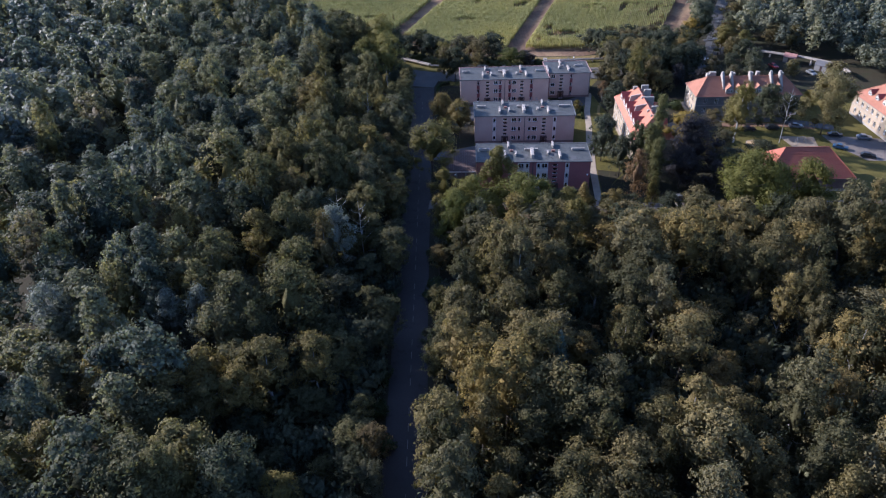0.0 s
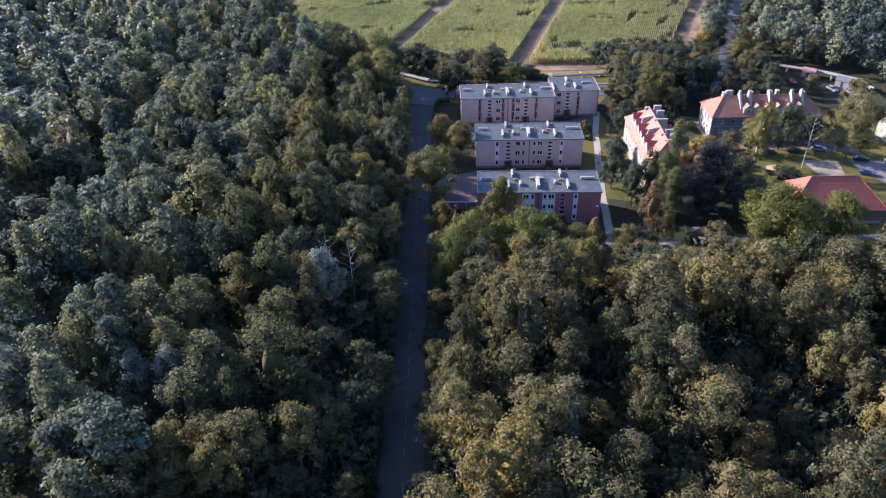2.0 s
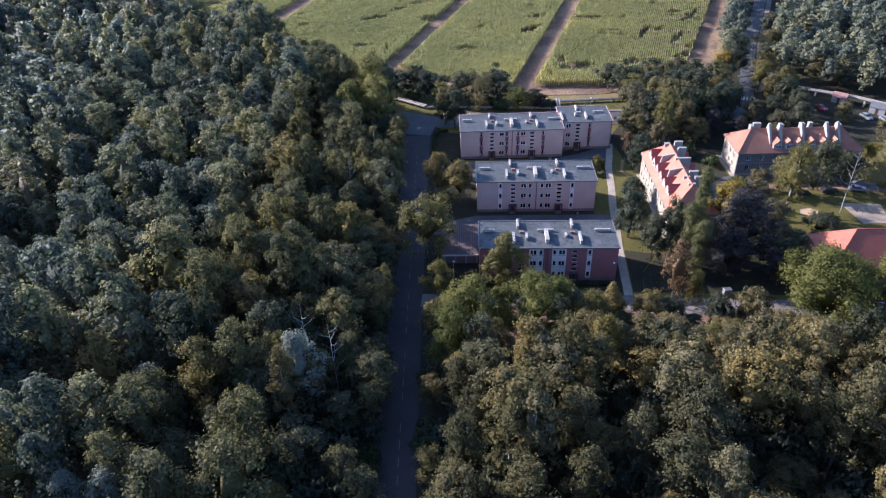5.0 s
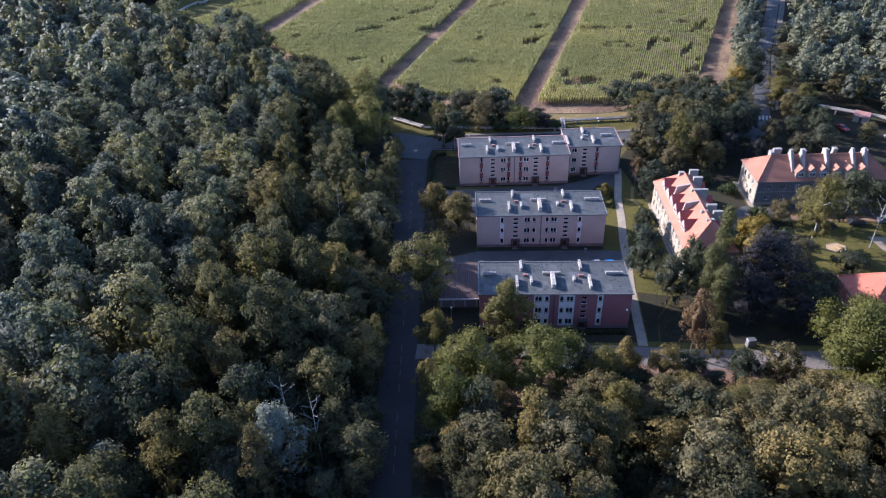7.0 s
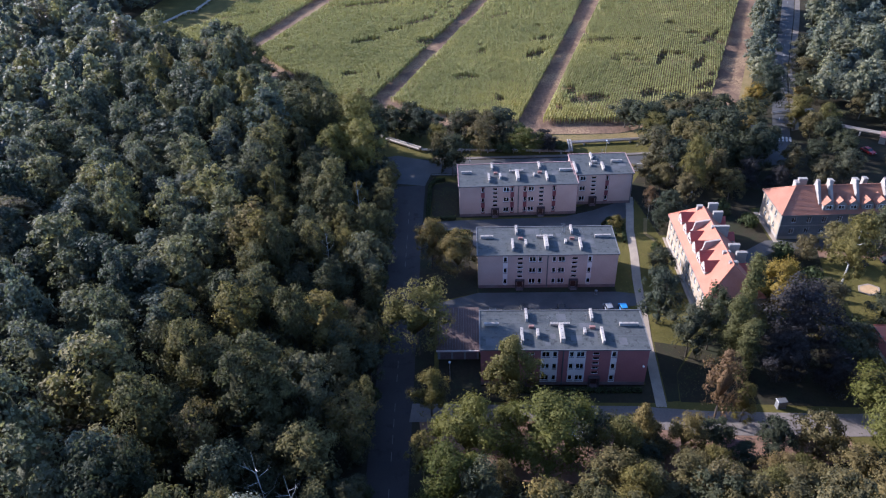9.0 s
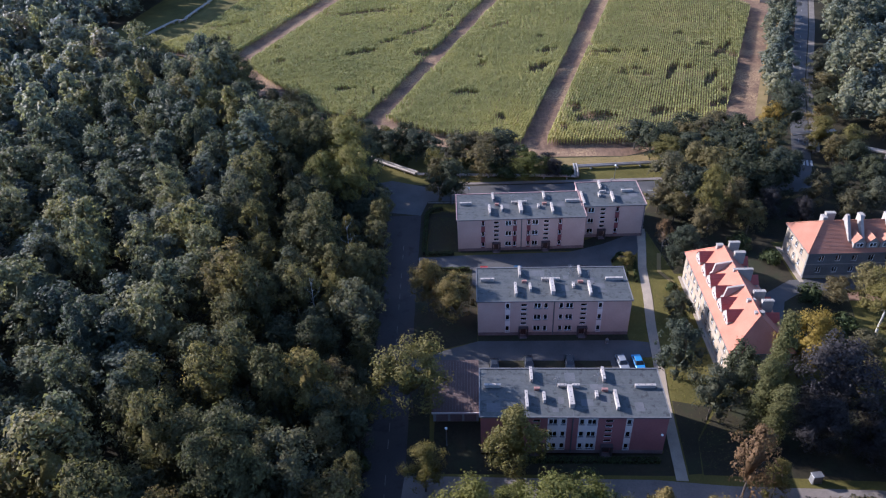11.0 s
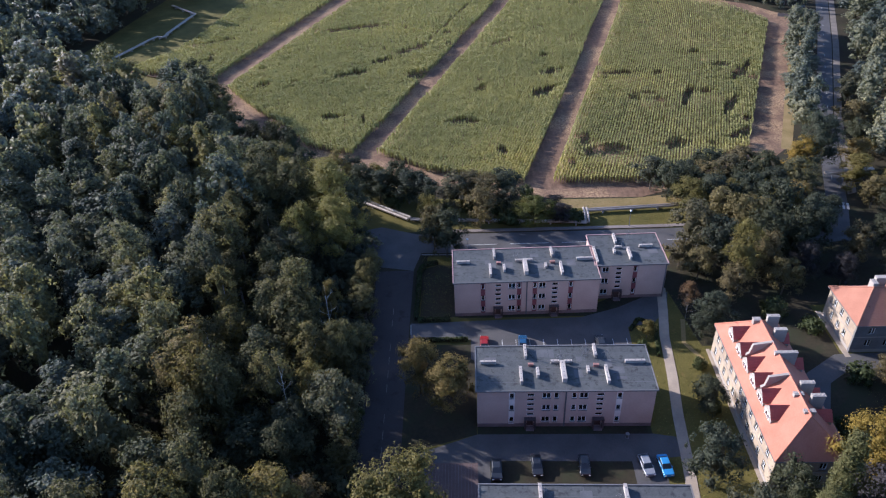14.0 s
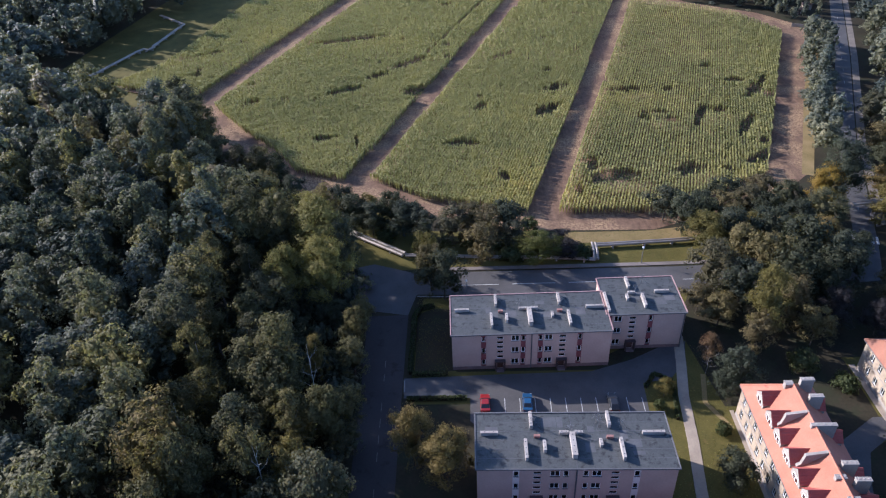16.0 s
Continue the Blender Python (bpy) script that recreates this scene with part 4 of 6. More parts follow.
H3 = thing("old_house", 121.5, 19.0, 0, -86.0, "old two-storey house with red tiled hip roof", "house", "old houses")
house_walls(H3, 30.0, 11.4, 7.0, M_BEIGE, M_BEIGE, {"front": (2.4, 5.2, 8, 10.8, 13.6, 16.4, 19.2), "left": (3, 7)})
hip_roof(H3, 30.0, 11.4, 7.0, 11.4, 5.0, 5.0, M_TILEPINK, 22)
for x in (5.0, 9.0, 13.0, 17.0):
    dormer(H3, x, 1.4, 8.0, 1.9, 1.15, 3.2)
for x, y in ((5.2, 6.4), (12.0, 6.6), (19.0, 6.6)):
    stack(H3, x, y, 9.4, 1.4, 1.0, 3.0)

H4 = thing("hall", 76.6, -31.2, 0, 0.0, "low hall with a broad red sheet-metal hip roof", "hall")
house_walls(H4, 22.6, 12.6, 4.2, M_ROSE, M_PLINTH, {})
hip_roof(H4, 22.6, 12.6, 4.2, 9.9, 6.4, 5.8, M_TILEDARK, 22, 0.5)

# garage beside the rose block
garage = thing("garage", -8.2, -22.6, 0, 0.0, "low shaded garage with brown sheet roof", "garage")
part("wall", boxed(0, 8, 0, 12.6, 0, 2.5), M_GREYREND, garage)
for k in range(16):
    part("roof_sheet", boxed(-0.2 + k * 0.525, 0.325 + k * 0.525 - 0.03, -0.25, 12.8, 2.5, 2.6 + 0.03 * (k % 2)), M_GARAGE, garage)
part("fascia", boxed(-0.2, 8.2, -0.36, -0.26, 2.25, 2.62), M_CREAM, garage)
for k in range(3):
    part("garage_door", boxed(0.5 + k * 2.5, 2.6 + k * 2.5, -0.06, 0.0, 0.05, 2.1), M_PLINTH, garage)

# ---- trees ----
HEART_V = np.array([(1, 0, 0), (-0.5, 0.87, 0), (-0.5, -0.87, 0), (0.3, 0.3, 0.95), (0, -0.2, -0.9)])
HEART_F = np.array([(0, 1, 3), (1, 2, 3), (2, 0, 3), (1, 0, 4), (2, 1, 4), (0, 2, 4)])


def clumps_of(rng, shape, h, r):
    """Centres and radii of the clumps of foliage that make a crown."""
    out = []
    if shape in ("broad", "tall"):
        n, low = 54, (0.34 if shape == "broad" else 0.27) if h >= 18 else 0.18
        turn, sway = rng.uniform(0, 6.28, 3), rng.uniform(0.08, 0.2, 3)
        for i in range(n):
            f = ((i + rng.random()) / n) ** 0.85
            if shape == "broad":  # a dome on a skirt
                prof = 0.8 + 0.57 * f if f < 0.35 else math.sqrt(max(0.02, 1 - ((f - 0.35) / 0.67) ** 2))
            else:  # an egg that draws out into a spire
                prof = math.sin(math.pi * min(1.0, 0.24 + 0.72 * f)) ** 0.85
            a = i * 2.4 + rng.normal(0, 0.5)
            lobe = 1 + sway[0] * math.sin(2 * a + turn[0]) + sway[1] * math.sin(3 * a + turn[1] + 3 * f) + sway[2] * math.sin(9 * f + turn[2])
            d = r * prof * lobe * rng.uniform(0.35, 0.92)
            out.append((d * math.cos(a), d * math.sin(a), h * (low + (0.96 - low) * f) + rng.normal(0, 0.02) * h, r * rng.uniform(0.12, 0.33)))
    elif shape == "poplar":
        for i in range(30):
            f = i / 29
            prof = math.sin(math.pi * min(1.0, 0.15 + 0.78 * f)) ** 0.6
            a = i * 2.4
            d = r * prof * rng.uniform(0.2, 0.6)
            out.append((d * math.cos(a), d * math.sin(a), h * (0.08 + 0.88 * f), r * rng.uniform(0.38, 0.55)))
    elif shape == "cone":
        for i in range(34):
            f = i / 33
            a = i * 2.4
            d = r * (1 - f) * rng.uniform(0.45, 0.9)
            out.append((d * math.cos(a), d * math.sin(a), h * (0.12 + 0.84 * f), r * (0.12 + 0.3 * (1 - f))))
    else:  # bush
        for i in range(14):
            a = i * 2.4
            d = r * math.sqrt((i + 0.5) / 14) * 0.75
            out.append((d * math.cos(a), d * math.sin(a), h * rng.uniform(0.3, 0.72) * (1.15 - 0.45 * d / r), r * rng.uniform(0.26, 0.4)))
    return np.array(out)


def crown_arrays(seed, shape, h, r, leaves, size, droop=0.0, three=False, core=0.74):
    """Vertices and faces of a crown: tufts of leaves all over its clumps, each clump with a rough heart."""
    rng = np.random.default_rng(seed)
    c = clumps_of(rng, shape, h, r)
    verts, tris = [HEART_V * np.array([r * 0.5, r * 0.5, h * 0.3]) + np.array([0, 0, 0.56 * h])], [HEART_F]
    for x, y, z, q in c[np.argsort(-c[:, 3])][:20]:
        v = HEART_V * q * core * rng.uniform(0.85, 1.2, (5, 1))
        tris.append(HEART_F + sum(len(a) for a in verts))
        verts.append(v + (x, y, z))
    base = sum(len(a) for a in verts)
    weight = c[:, 3] ** 2 * (0.6 + 0.8 * (c[:, 2] / h))
    which = rng.choice(len(c), leaves, p=weight / weight.sum())
    d = rng.normal(size=(leaves, 3))
    out = (c[which, :3] - np.array([0, 0, 0.5 * h])) * np.array([1, 1, 1.6 * r / h])
    out = out / (np.linalg.norm(out, axis=1, keepdims=True) + 1e-6)
    d = d / np.linalg.norm(d, axis=1, keepdims=True) + 0.6 * out + np.array([0, 0, 0.2])
    d /= np.linalg.norm(d, axis=1, keepdims=True)
    pos = c[which, :3] + d * c[which, 3:4] * (rng.uniform(0.66, 1.12, (leaves, 1)) + 0.6 * rng.random((leaves, 1)) ** 4) * np.array([1, 1, 0.95])
    nrm = d + 0.25 * out + rng.normal(0, 0.42, (leaves, 3))
    nrm /= np.linalg.norm(nrm, axis=1, keepdims=True)
    t = np.cross(nrm, rng.normal(size=(leaves, 3)))
    t[:, 2] -= droop
    t /= np.linalg.norm(t, axis=1, keepdims=True)
    b = np.cross(nrm, t)
    s = size * rng.uniform(0.55, 1.3, (leaves, 1))
    if three:
        quad = np.stack([pos - t * s * 0.6 - b * s * 0.5, pos + t * s * 0.75, pos - t * s * 0.3 + b * s * 0.62], 1)
        k = 3
    else:
        quad = np.stack([pos - t * s * 0.55, pos - b * s * 0.42 + nrm * s * 0.1, pos + t * s * 0.6 - nrm * s * 0.08, pos + b * s * 0.42 + nrm * s * 0.1], 1)
        k = 4
    verts.append(quad.reshape(-1, 3))
    faces = np.arange(leaves * k).reshape(-1, k) + base
    return np.concatenate(verts), np.concatenate(tris), faces


def mesh_from(name, verts, groups, mat, tone=None):
    """A mesh from arrays; groups: face index arrays of one width each; tone: a value a face."""
    me = bpy.data.meshes.new(name)
    me.vertices.add(len(verts))
    me.vertices.foreach_set("co", np.ascontiguousarray(verts, dtype=np.float32).ravel())
    loops = np.concatenate([g.ravel() for g in groups])
    sizes = np.concatenate([np.full(len(g), g.shape[1]) for g in groups])
    me.loops.add(len(loops))
    me.loops.foreach_set("vertex_index", loops.astype(np.int32))
    me.polygons.add(len(sizes))
    me.polygons.foreach_set("loop_start", np.concatenate([[0], np.cumsum(sizes)[:-1]]).astype(np.int32))
    if tone is not None:
        a = me.attributes.new("tone", "FLOAT", "FACE")
        a.data.foreach_set("value", np.ascontiguousarray(tone, dtype=np.float32))
    me.update(calc_edges=True)
    me.materials.append(mat)
    return me


def trunk_mesh(seed, h, r, mat, bare=False):
    rng = random.Random(seed)
    bm = bmesh.new()
    k = h * (0.0065 if bare else 0.016)
    top = h * (0.95 if bare else 0.8)
    lean = (rng.uniform(-0.4, 0.4), rng.uniform(-0.4, 0.4))
    pts = [(lean[0] * f * f + rng.uniform(-0.08, 0.08) * h * 0.1, lean[1] * f * f, top * f) for f in (0, 0.25, 0.5, 0.75, 1)]
    tube(bm, pts, [k, k * 0.8, k * 0.6, k * 0.38, k * 0.12], 6)
    limbs = 11 if bare else 5
    for i in range(limbs):
        f = 0.32 + 0.55 * i / limbs
        a = i * 2.4 + rng.uniform(-0.4, 0.4)
        z = top * f
        reach = r * (0.95 if bare else 0.75) * (1.15 - 0.7 * f)
        p0 = Vector((lean[0] * f * f, lean[1] * f * f, z))
        p1 = p0 + Vector((math.cos(a) * reach * 0.55, math.sin(a) * reach * 0.55, reach * 0.35))
        p2 = p0 + Vector((math.cos(a + 0.2) * reach, math.sin(a + 0.2) * reach, reach * 0.85))
        tube(bm, [p0, p1, p2], [k * 0.36, k * 0.24, k * 0.06], 4)
        if bare:
            p3 = p1 + Vector((math.cos(a - 0.7) * reach * 0.4, math.sin(a - 0.7) * reach * 0.4, reach * 0.45))
            tube(bm, [p1, p3], [k * 0.18, k * 0.04], 4)
    return mesh_of(bm, "trunk", mat)


class Kind:
    """A kind of tree: a few built variants, which the single trees share."""

    def __init__(self, name, shape, h, r, leaf, bark, leaves=820, size=0.62, variants=4, droop=0.0, label="", category="tree", core=0.76, fine=2.1):
        self.name, self.shape, self.h, self.r = name, shape, h, r
        self.label, self.category = label, category
        self.made = []
        seed0 = sum(map(ord, name))
        for k in range(variants):
            v, t, q = crown_arrays(seed0 * 7 + k, shape, h, r, int(leaves * fine), size * 1.06 / fine ** 0.5, droop, True, core=core)
            self.made.append((trunk_mesh(seed0 + k, h, r, bark) if shape != "bush" else None, mesh_from("crown", v, [np.concatenate([t, q])], leaf)))

    def plant(self, x, y, h, r=None, turn=None, group="", label="", pick=None):
        rnd = random.Random(int(x * 131 + y * 717))
        ob = new(self.name)
        sz = h / self.h
        sx = (r / self.r) if r else sz * rnd.uniform(0.9, 1.12)
        ob.matrix_basis = Matrix.LocRotScale((x, y, 0), Euler((0, 0, rnd.uniform(0, 6.28) if turn is None else turn)), (sx, sx, sz))
        tagged(ob, label or self.label, self.category, group)
        k = rnd.randrange(len(self.made)) if pick is None else pick
        trunk, crown = self.made[k % len(self.made)]
        if trunk:
            part("trunk", trunk, None, ob)
        part("crown", crown, None, ob)
        return ob


OAK = Kind("tree", "broad", 19.0, 4.7, M_LEAF, M_BARK, 1420, 0.43, 6, 0.1, "dense olive-green woodland tree")
OAKTAN = Kind("tree", "broad", 19.0, 4.7, M_LEAFTAN, M_BARK, 1420, 0.43, 5, 0.1, "dense olive-brown woodland tree")
BIRCHTAN = Kind("birch_tree", "tall", 21.0, 3.7, M_LEAFTAN, M_GREYBARK, 1400, 0.42, 5, 0.5, "tall olive-brown birch with hanging twigs")
BIRCH = Kind("birch_tree", "tall", 21.0, 3.7, M_LEAF, M_GREYBARK, 1400, 0.42, 6, 0.5, "tall olive-green birch with hanging twigs")
PARK = Kind("tree", "broad", 12.0, 4.0, M_DARK, M_BARK, 1900, 0.36, 4, 0.1, "dark green round-crowned park tree", fine=1.7)
MAPLE = Kind("maple_tree", "broad", 16.0, 5.5, M_GREEN, M_BARK, 2600, 0.42, 3, 0.1, "full fresh-green maple beside the street", fine=3.0)
WILLOW = Kind("tree", "tall", 15.0, 4.2, M_OLIVE, M_BARK, 2000, 0.38, 3, 0.5, "olive-yellow tree turning autumn colour", fine=3.0)
GOLD = Kind("tree", "broad", 14.0, 4.6, M_YELLOW, M_BARK, 2000, 0.38, 3, 0.2, "tree with yellowing autumn leaves", fine=3.0)
LIME = Kind("tree", "broad", 15.0, 4.8, M_OLIVE, M_BARK, 2300, 0.38, 2, 0.3, "broad olive-yellow tree beside the lane", fine=3.0)
RUSTY = Kind("tree", "broad", 12.5, 4.0, M_BRONZE, M_BARK, 2000, 0.38, 2, 0.2, "bushy tree turning bronze beside the flats", fine=3.0)
RUST = Kind("tree", "tall", 13.0, 3.4, M_BROWN, M_BARK, 900, 0.42, 2, 0.4, "thin brown-leaved tree beside the street", core=0.4)
BEECH = Kind("copper_beech", "broad", 16.0, 5.5, M_PURPLE, M_BARK, 2400, 0.42, 2, 0.2, "large dark purple-leaved tree", fine=3.0)
POPLAR = Kind("poplar_tree", "poplar", 20.0, 2.3, M_POPLAR, M_BARK, 2600, 0.36, 1, 0.2, "slim column-shaped poplar beside the house", fine=3.0)
SPRUCE = Kind("spruce_tree", "cone", 17.0, 3.6, M_BLUE, M_BARK, 2200, 0.4, 2, 0.7, "blue-green cone-shaped spruce in the wood")
AMBER = Kind("birch_tree", "tall", 18.0, 4.2, M_AMBER, M_GREYBARK, 2000, 0.4, 2, 0.4, "birch with amber autumn leaves in the wood", fine=2.0)
SILVER = Kind("tree", "tall", 19.0, 4.0, M_GREY, M_BARK, 1900, 0.4, 2, 0.2, "silver-grey leaved tree in the wood")
TALLMAPLE = Kind("maple_tree", "tall", 15.0, 3.6, M_OLIVE, M_BARK, 2400, 0.38, 1, 0.2, "tall olive-green maple in front of the flats", fine=3.0)
CYPRESS = Kind("tree", "cone", 11.0, 3.4, M_BRONZE, M_BARK, 2000, 0.34, 1, 0.3, "bushy bronze-green cone-shaped tree beside the street", fine=3.0)
TALLBIRCH = Kind("birch_tree", "tall", 19.0, 4.7, M_OLIVE, M_BIRCH, 2200, 0.38, 1, 0.7, "tall birch with white trunk on the lawn", fine=3.0)
DARKOAK = Kind("oak_tree", "broad", 15.0, 6.4, M_DARK, M_BARK, 3000, 0.4, 1, 0.1, "broad dark green oak beside the road", fine=3.0)
BIGMAPLE = Kind("maple_tree", "broad", 19.0, 8.0, M_GREEN, M_BARK, 4200, 0.46, 1, 0.1, "large full green maple beside the street", fine=3.0)
FRESH = Kind("lime_tree", "broad", 20.0, 5.6, M_LIME, M_BARK, 2600, 0.4, 2, 0.2, "tall yellow-green tree at the wood's edge", fine=3.0)
BUSH = Kind("bush", "bush", 3.0, 2.2, M_HEDGE, M_BARK, 420, 0.38, 4, 0.0, "dense green bush on the lawn", "bush")


def scatter(poly, gap, seed, keep_out=()):
    """Jittered places inside a plan outline."""
    rnd = random.Random(seed)
    xs, ys = [p[0] for p in poly], [p[1] for p in poly]
    out = []
    row = 0
    y = min(ys)
    while y < max(ys):
        x = min(xs) + (gap / 2 if row % 2 else 0)
        while x < max(xs):
            px, py = x + rnd.uniform(-0.36, 0.36) * gap, y + rnd.uniform(-0.36, 0.36) * gap
            if inside(px, py, poly) and not any((px - a) ** 2 + (py - b) ** 2 < c * c for a, b, c in keep_out):
                out.append((px, py))
            x += gap
        y += gap * 0.87
        row += 1
    return out


# single trees, place by place: kind, x, y, height, crown radius
STREET_TREES = [(TALLMAPLE, 5.2, -34.2, 15.5, 4.3), (WILLOW, -8.8, -37.2, 11.0, 3.2), (MAPLE, -2.2, -47.6, 13.8, 6.3), (MAPLE, 11.0, -47.4, 14.0, 7.0), (MAPLE, -5.4, -58.0, 15.5, 4.8), (CYPRESS, 26.3, -44.6, 11.0, 4.3),
                (RUST, 40.4, -38.6, 17.0, 3.2), (WILLOW, 45.0, -38.6, 9.0, 2.3), (BIGMAPLE, 66.0, -48.5, 19.0, 8.4), (OAK, -0.2, -60.0, 15.5, 3.9),
                (MAPLE, 4.4, -44.0, 9.5, 3.8), (PARK, 17.8, -45.2, 9.0, 3.5), (RUSTY, 33.0, -46.0, 9.0, 3.3), (PARK, 38.2, -45.4, 7.5, 3.0), (PARK, 47.5, -46.2, 8.5, 3.2), (PARK, 54.0, -46.6, 10.5, 3.8), (WILLOW, 21.8, -48.6, 12.0, 3.8)]
VILLAGE_TREES = [(PARK, 39.7, -22.4, 12.6, 3.7), (PARK, 44.3, -20.4, 14.8, 3.3), (POPLAR, 48.6, -22.6, 23.8, 2.1), (POPLAR, 45.9, -26.2, 17.6, 2.2), (GOLD, 59.2, -12.0, 15.0, 4.9),
                 (BEECH, 58.6, -23.6, 18.0, 7.4), (BEECH, 54.6, -29.0, 12.5, 4.8), (POPLAR, 47.6, -29.2, 15.0, 2.2), (TALLBIRCH, 78.0, -1.3, 19.0, 4.7), (PARK, 81.0, -13.6, 6.5, 4.2), (PARK, 66.6, -29.6, 10.0, 3.7), (BEECH, 63.5, -31.5, 9.0, 4.2)]
CORNER_TREES = [(FRESH, -33.0, 56.5, 21.5, 6.8), (FRESH, -29.5, 46.0, 19.5, 5.4), (FRESH, -37.0, 67.0, 18.0, 4.6), (GOLD, -66.0, 94.5, 8.0, 2.9), (PARK, -59.5, 95.0, 9.0, 3.1), (PARK, -53.5, 93.0, 9.5, 3.3), (PARK, -47.0, 91.0, 9.5, 3.5), (OAK, -80.5, 121.5, 18.0, 5.6), (OAK, -75.5, 113.0, 17.0, 5.2), (OAK, -86.5, 131.0, 18.5, 5.6), (OAK, -91.5, 139.0, 18.0, 5.4), (OAK, -70.5, 105.5, 14.5, 4.8), (PARK, -63.0, 101.0, 12.5, 3.8), (PARK, -57.0, 100.0, 13.0, 4.2), (PARK, -52.0, 97.5, 12.0, 4.0), (FRESH, -67.7, 83.8, 14.0, 4.2), (FRESH, -49.5, 80.4, 12.0, 3.6), (FRESH, -78.4, 88.7, 18.0, 4.6), (FRESH, -38.3, 45.6, 18.0, 4.4)]
JUNCTION_TREES = [(LIME, -10.3, 58.1, 12.5, 2.9), (PARK, -6.3, 51.2, 12.8, 4.6), (PARK, -9.4, 54.2, 12.0, 3.8), (PARK, 1.7, 63.6, 11.5, 4.1), (MAPLE, 15.0, 65.0, 7.6, 4.9), (BEECH, 21.8, 65.2, 5.4, 3.0), (BUSH, 25.6, 66.4, 2.8, 2.4), (BUSH, 8.6, 65.4, 3.4, 2.8),
                  (DARKOAK, 92.3, 89.5, 15.5, 6.6), (GOLD, 87.6, 86.6, 11.0, 4.6), (GOLD, 84.6, 80.8, 8.8, 3.4), (WILLOW, 53.2, 66.4, 10.8, 5.0), (WILLOW, 71.4, 63.6, 11.0, 5.4), (WILLOW, 64.0, 69.6, 9.0, 4.4), (RUSTY, 78.0, 64.5, 10.5, 4.4),
                  (WILLOW, 97.6, 77.2, 11.0, 4.4), (PARK, 112.5, 112.0, 10.0, 4.8), (PARK, 119.5, 131.0, 10.0, 5.0), (RUSTY, 104.2, 90.5, 8.5, 4.2), (PARK, 108.2, 100.5, 9.0, 4.4)]
# the PARK at 80.0, 8.4 is added to throw shade on the lawn
COURT_ROW = [(DARKOAK, 106.0, 3.5, 18.5, 7.2), (PARK, 90.2, 9.1, 14.0, 4.7), (PARK, 80.0, 8.4, 10.0, 3.6), (RUST, 43.9, 30.9, 7.5, 2.3), (PARK, 44.6, 22.6, 6.0, 2.6), (PARK, 40.4, 3.2, 7.6, 3.3), (PARK, 36.4, -12.4, 13.4, 4.1),
             (TALLBIRCH, 56.2, 37.6, 17.0, 4.4), (PARK, 53.4, 33.5, 9.0, 3.6), (BUSH, 72.6, 1.1, 4.2, 3.0), (LIME, -12.0, -21.2, 16.4, 6.6), (GOLD, 111.0, 24.9, 5.4, 3.2), (PARK, 64.8, 48.6, 9.5, 4.4), (PARK, 49.0, 41.5, 8.0, 3.6), (PARK, 46.0, 46.0, 7.0, 3.2)]
CLEARING_TREES = [(AMBER, -64.4, -112.3, 17.5, 4.4), (AMBER, -53.8, -116.1, 18.0, 4.6), (AMBER, -48.7, -109.8, 16.5, 4.0), (AMBER, -37.6, -109.8, 18.0, 4.8), (AMBER, -30.0, -107.1, 17.0, 4.2), (AMBER, -59.4, -111.0, 16.0, 3.8), (AMBER, -41.1, -113.6, 15.5, 3.8),
                  (AMBER, -66.0, -127.0, 17.0, 4.4), (SILVER, -80.2, -97.0, 20.0, 4.2), (SILVER, -67.9, -103.9, 18.5, 4.4), (SILVER, -58.7, -95.6, 18.0, 3.4), (AMBER, -64.9, -70.1, 20.0, 3.8), (AMBER, -48.2, -70.4, 19.5, 4.6)]
WEST_TREES = [
    (RUSTY, -10.3, 7.5, 13.5, 3.7), (RUSTY, -4.6, 3.5, 12.5, 4.0), (WILLOW, 34.0, 22.5, 4.4, 1.7), (BUSH, 32.6, 19.4, 2.4, 1.3),
    (BUSH, 41.5, 4.0, 2.6, 1.8), (BUSH, 42.2, 14.2, 2.2, 1.5),
]
NORTH_TREES = [
    (PARK, -20.0, 79.0, 10.5, 4.0), (BEECH, 20.5, 69.5, 5.2, 3.2), (PARK, 8.0, 74.0, 10.5, 4.4),
    (PARK, -0.8, 76.0, 9.0, 4.2), (PARK, -33.0, 84.0, 10.0, 4.2), (PARK, -14.5, 77.0, 8.5, 3.6), (WILLOW, -26.0, 82.5, 8.0, 3.4), (BUSH, 14.0, 78.0, 3.6, 2.4),
    (PARK, -30.0, 79.5, 10.0, 4.4), (PARK, -24.5, 76.5, 9.5, 4.2), (PARK, -17.0, 76.0, 10.0, 4.4), (PARK, -12.0, 72.5, 9.0, 4.2), (PARK, -5.0, 72.0, 10.0, 4.6), (PARK, 3.5, 73.0, 9.5, 4.4),
    (PARK, 9.5, 69.5, 8.0, 3.6), (BUSH, -21.0, 74.5, 3.2, 2.6), (BUSH, -7.0, 71.5, 3.0, 2.4), (BUSH, 5.0, 70.5, 2.8, 2.4), (BUSH, -1.5, 72.0, 3.0, 2.2), (BUSH, 24.0, 68.0, 2.6, 2.2),
]
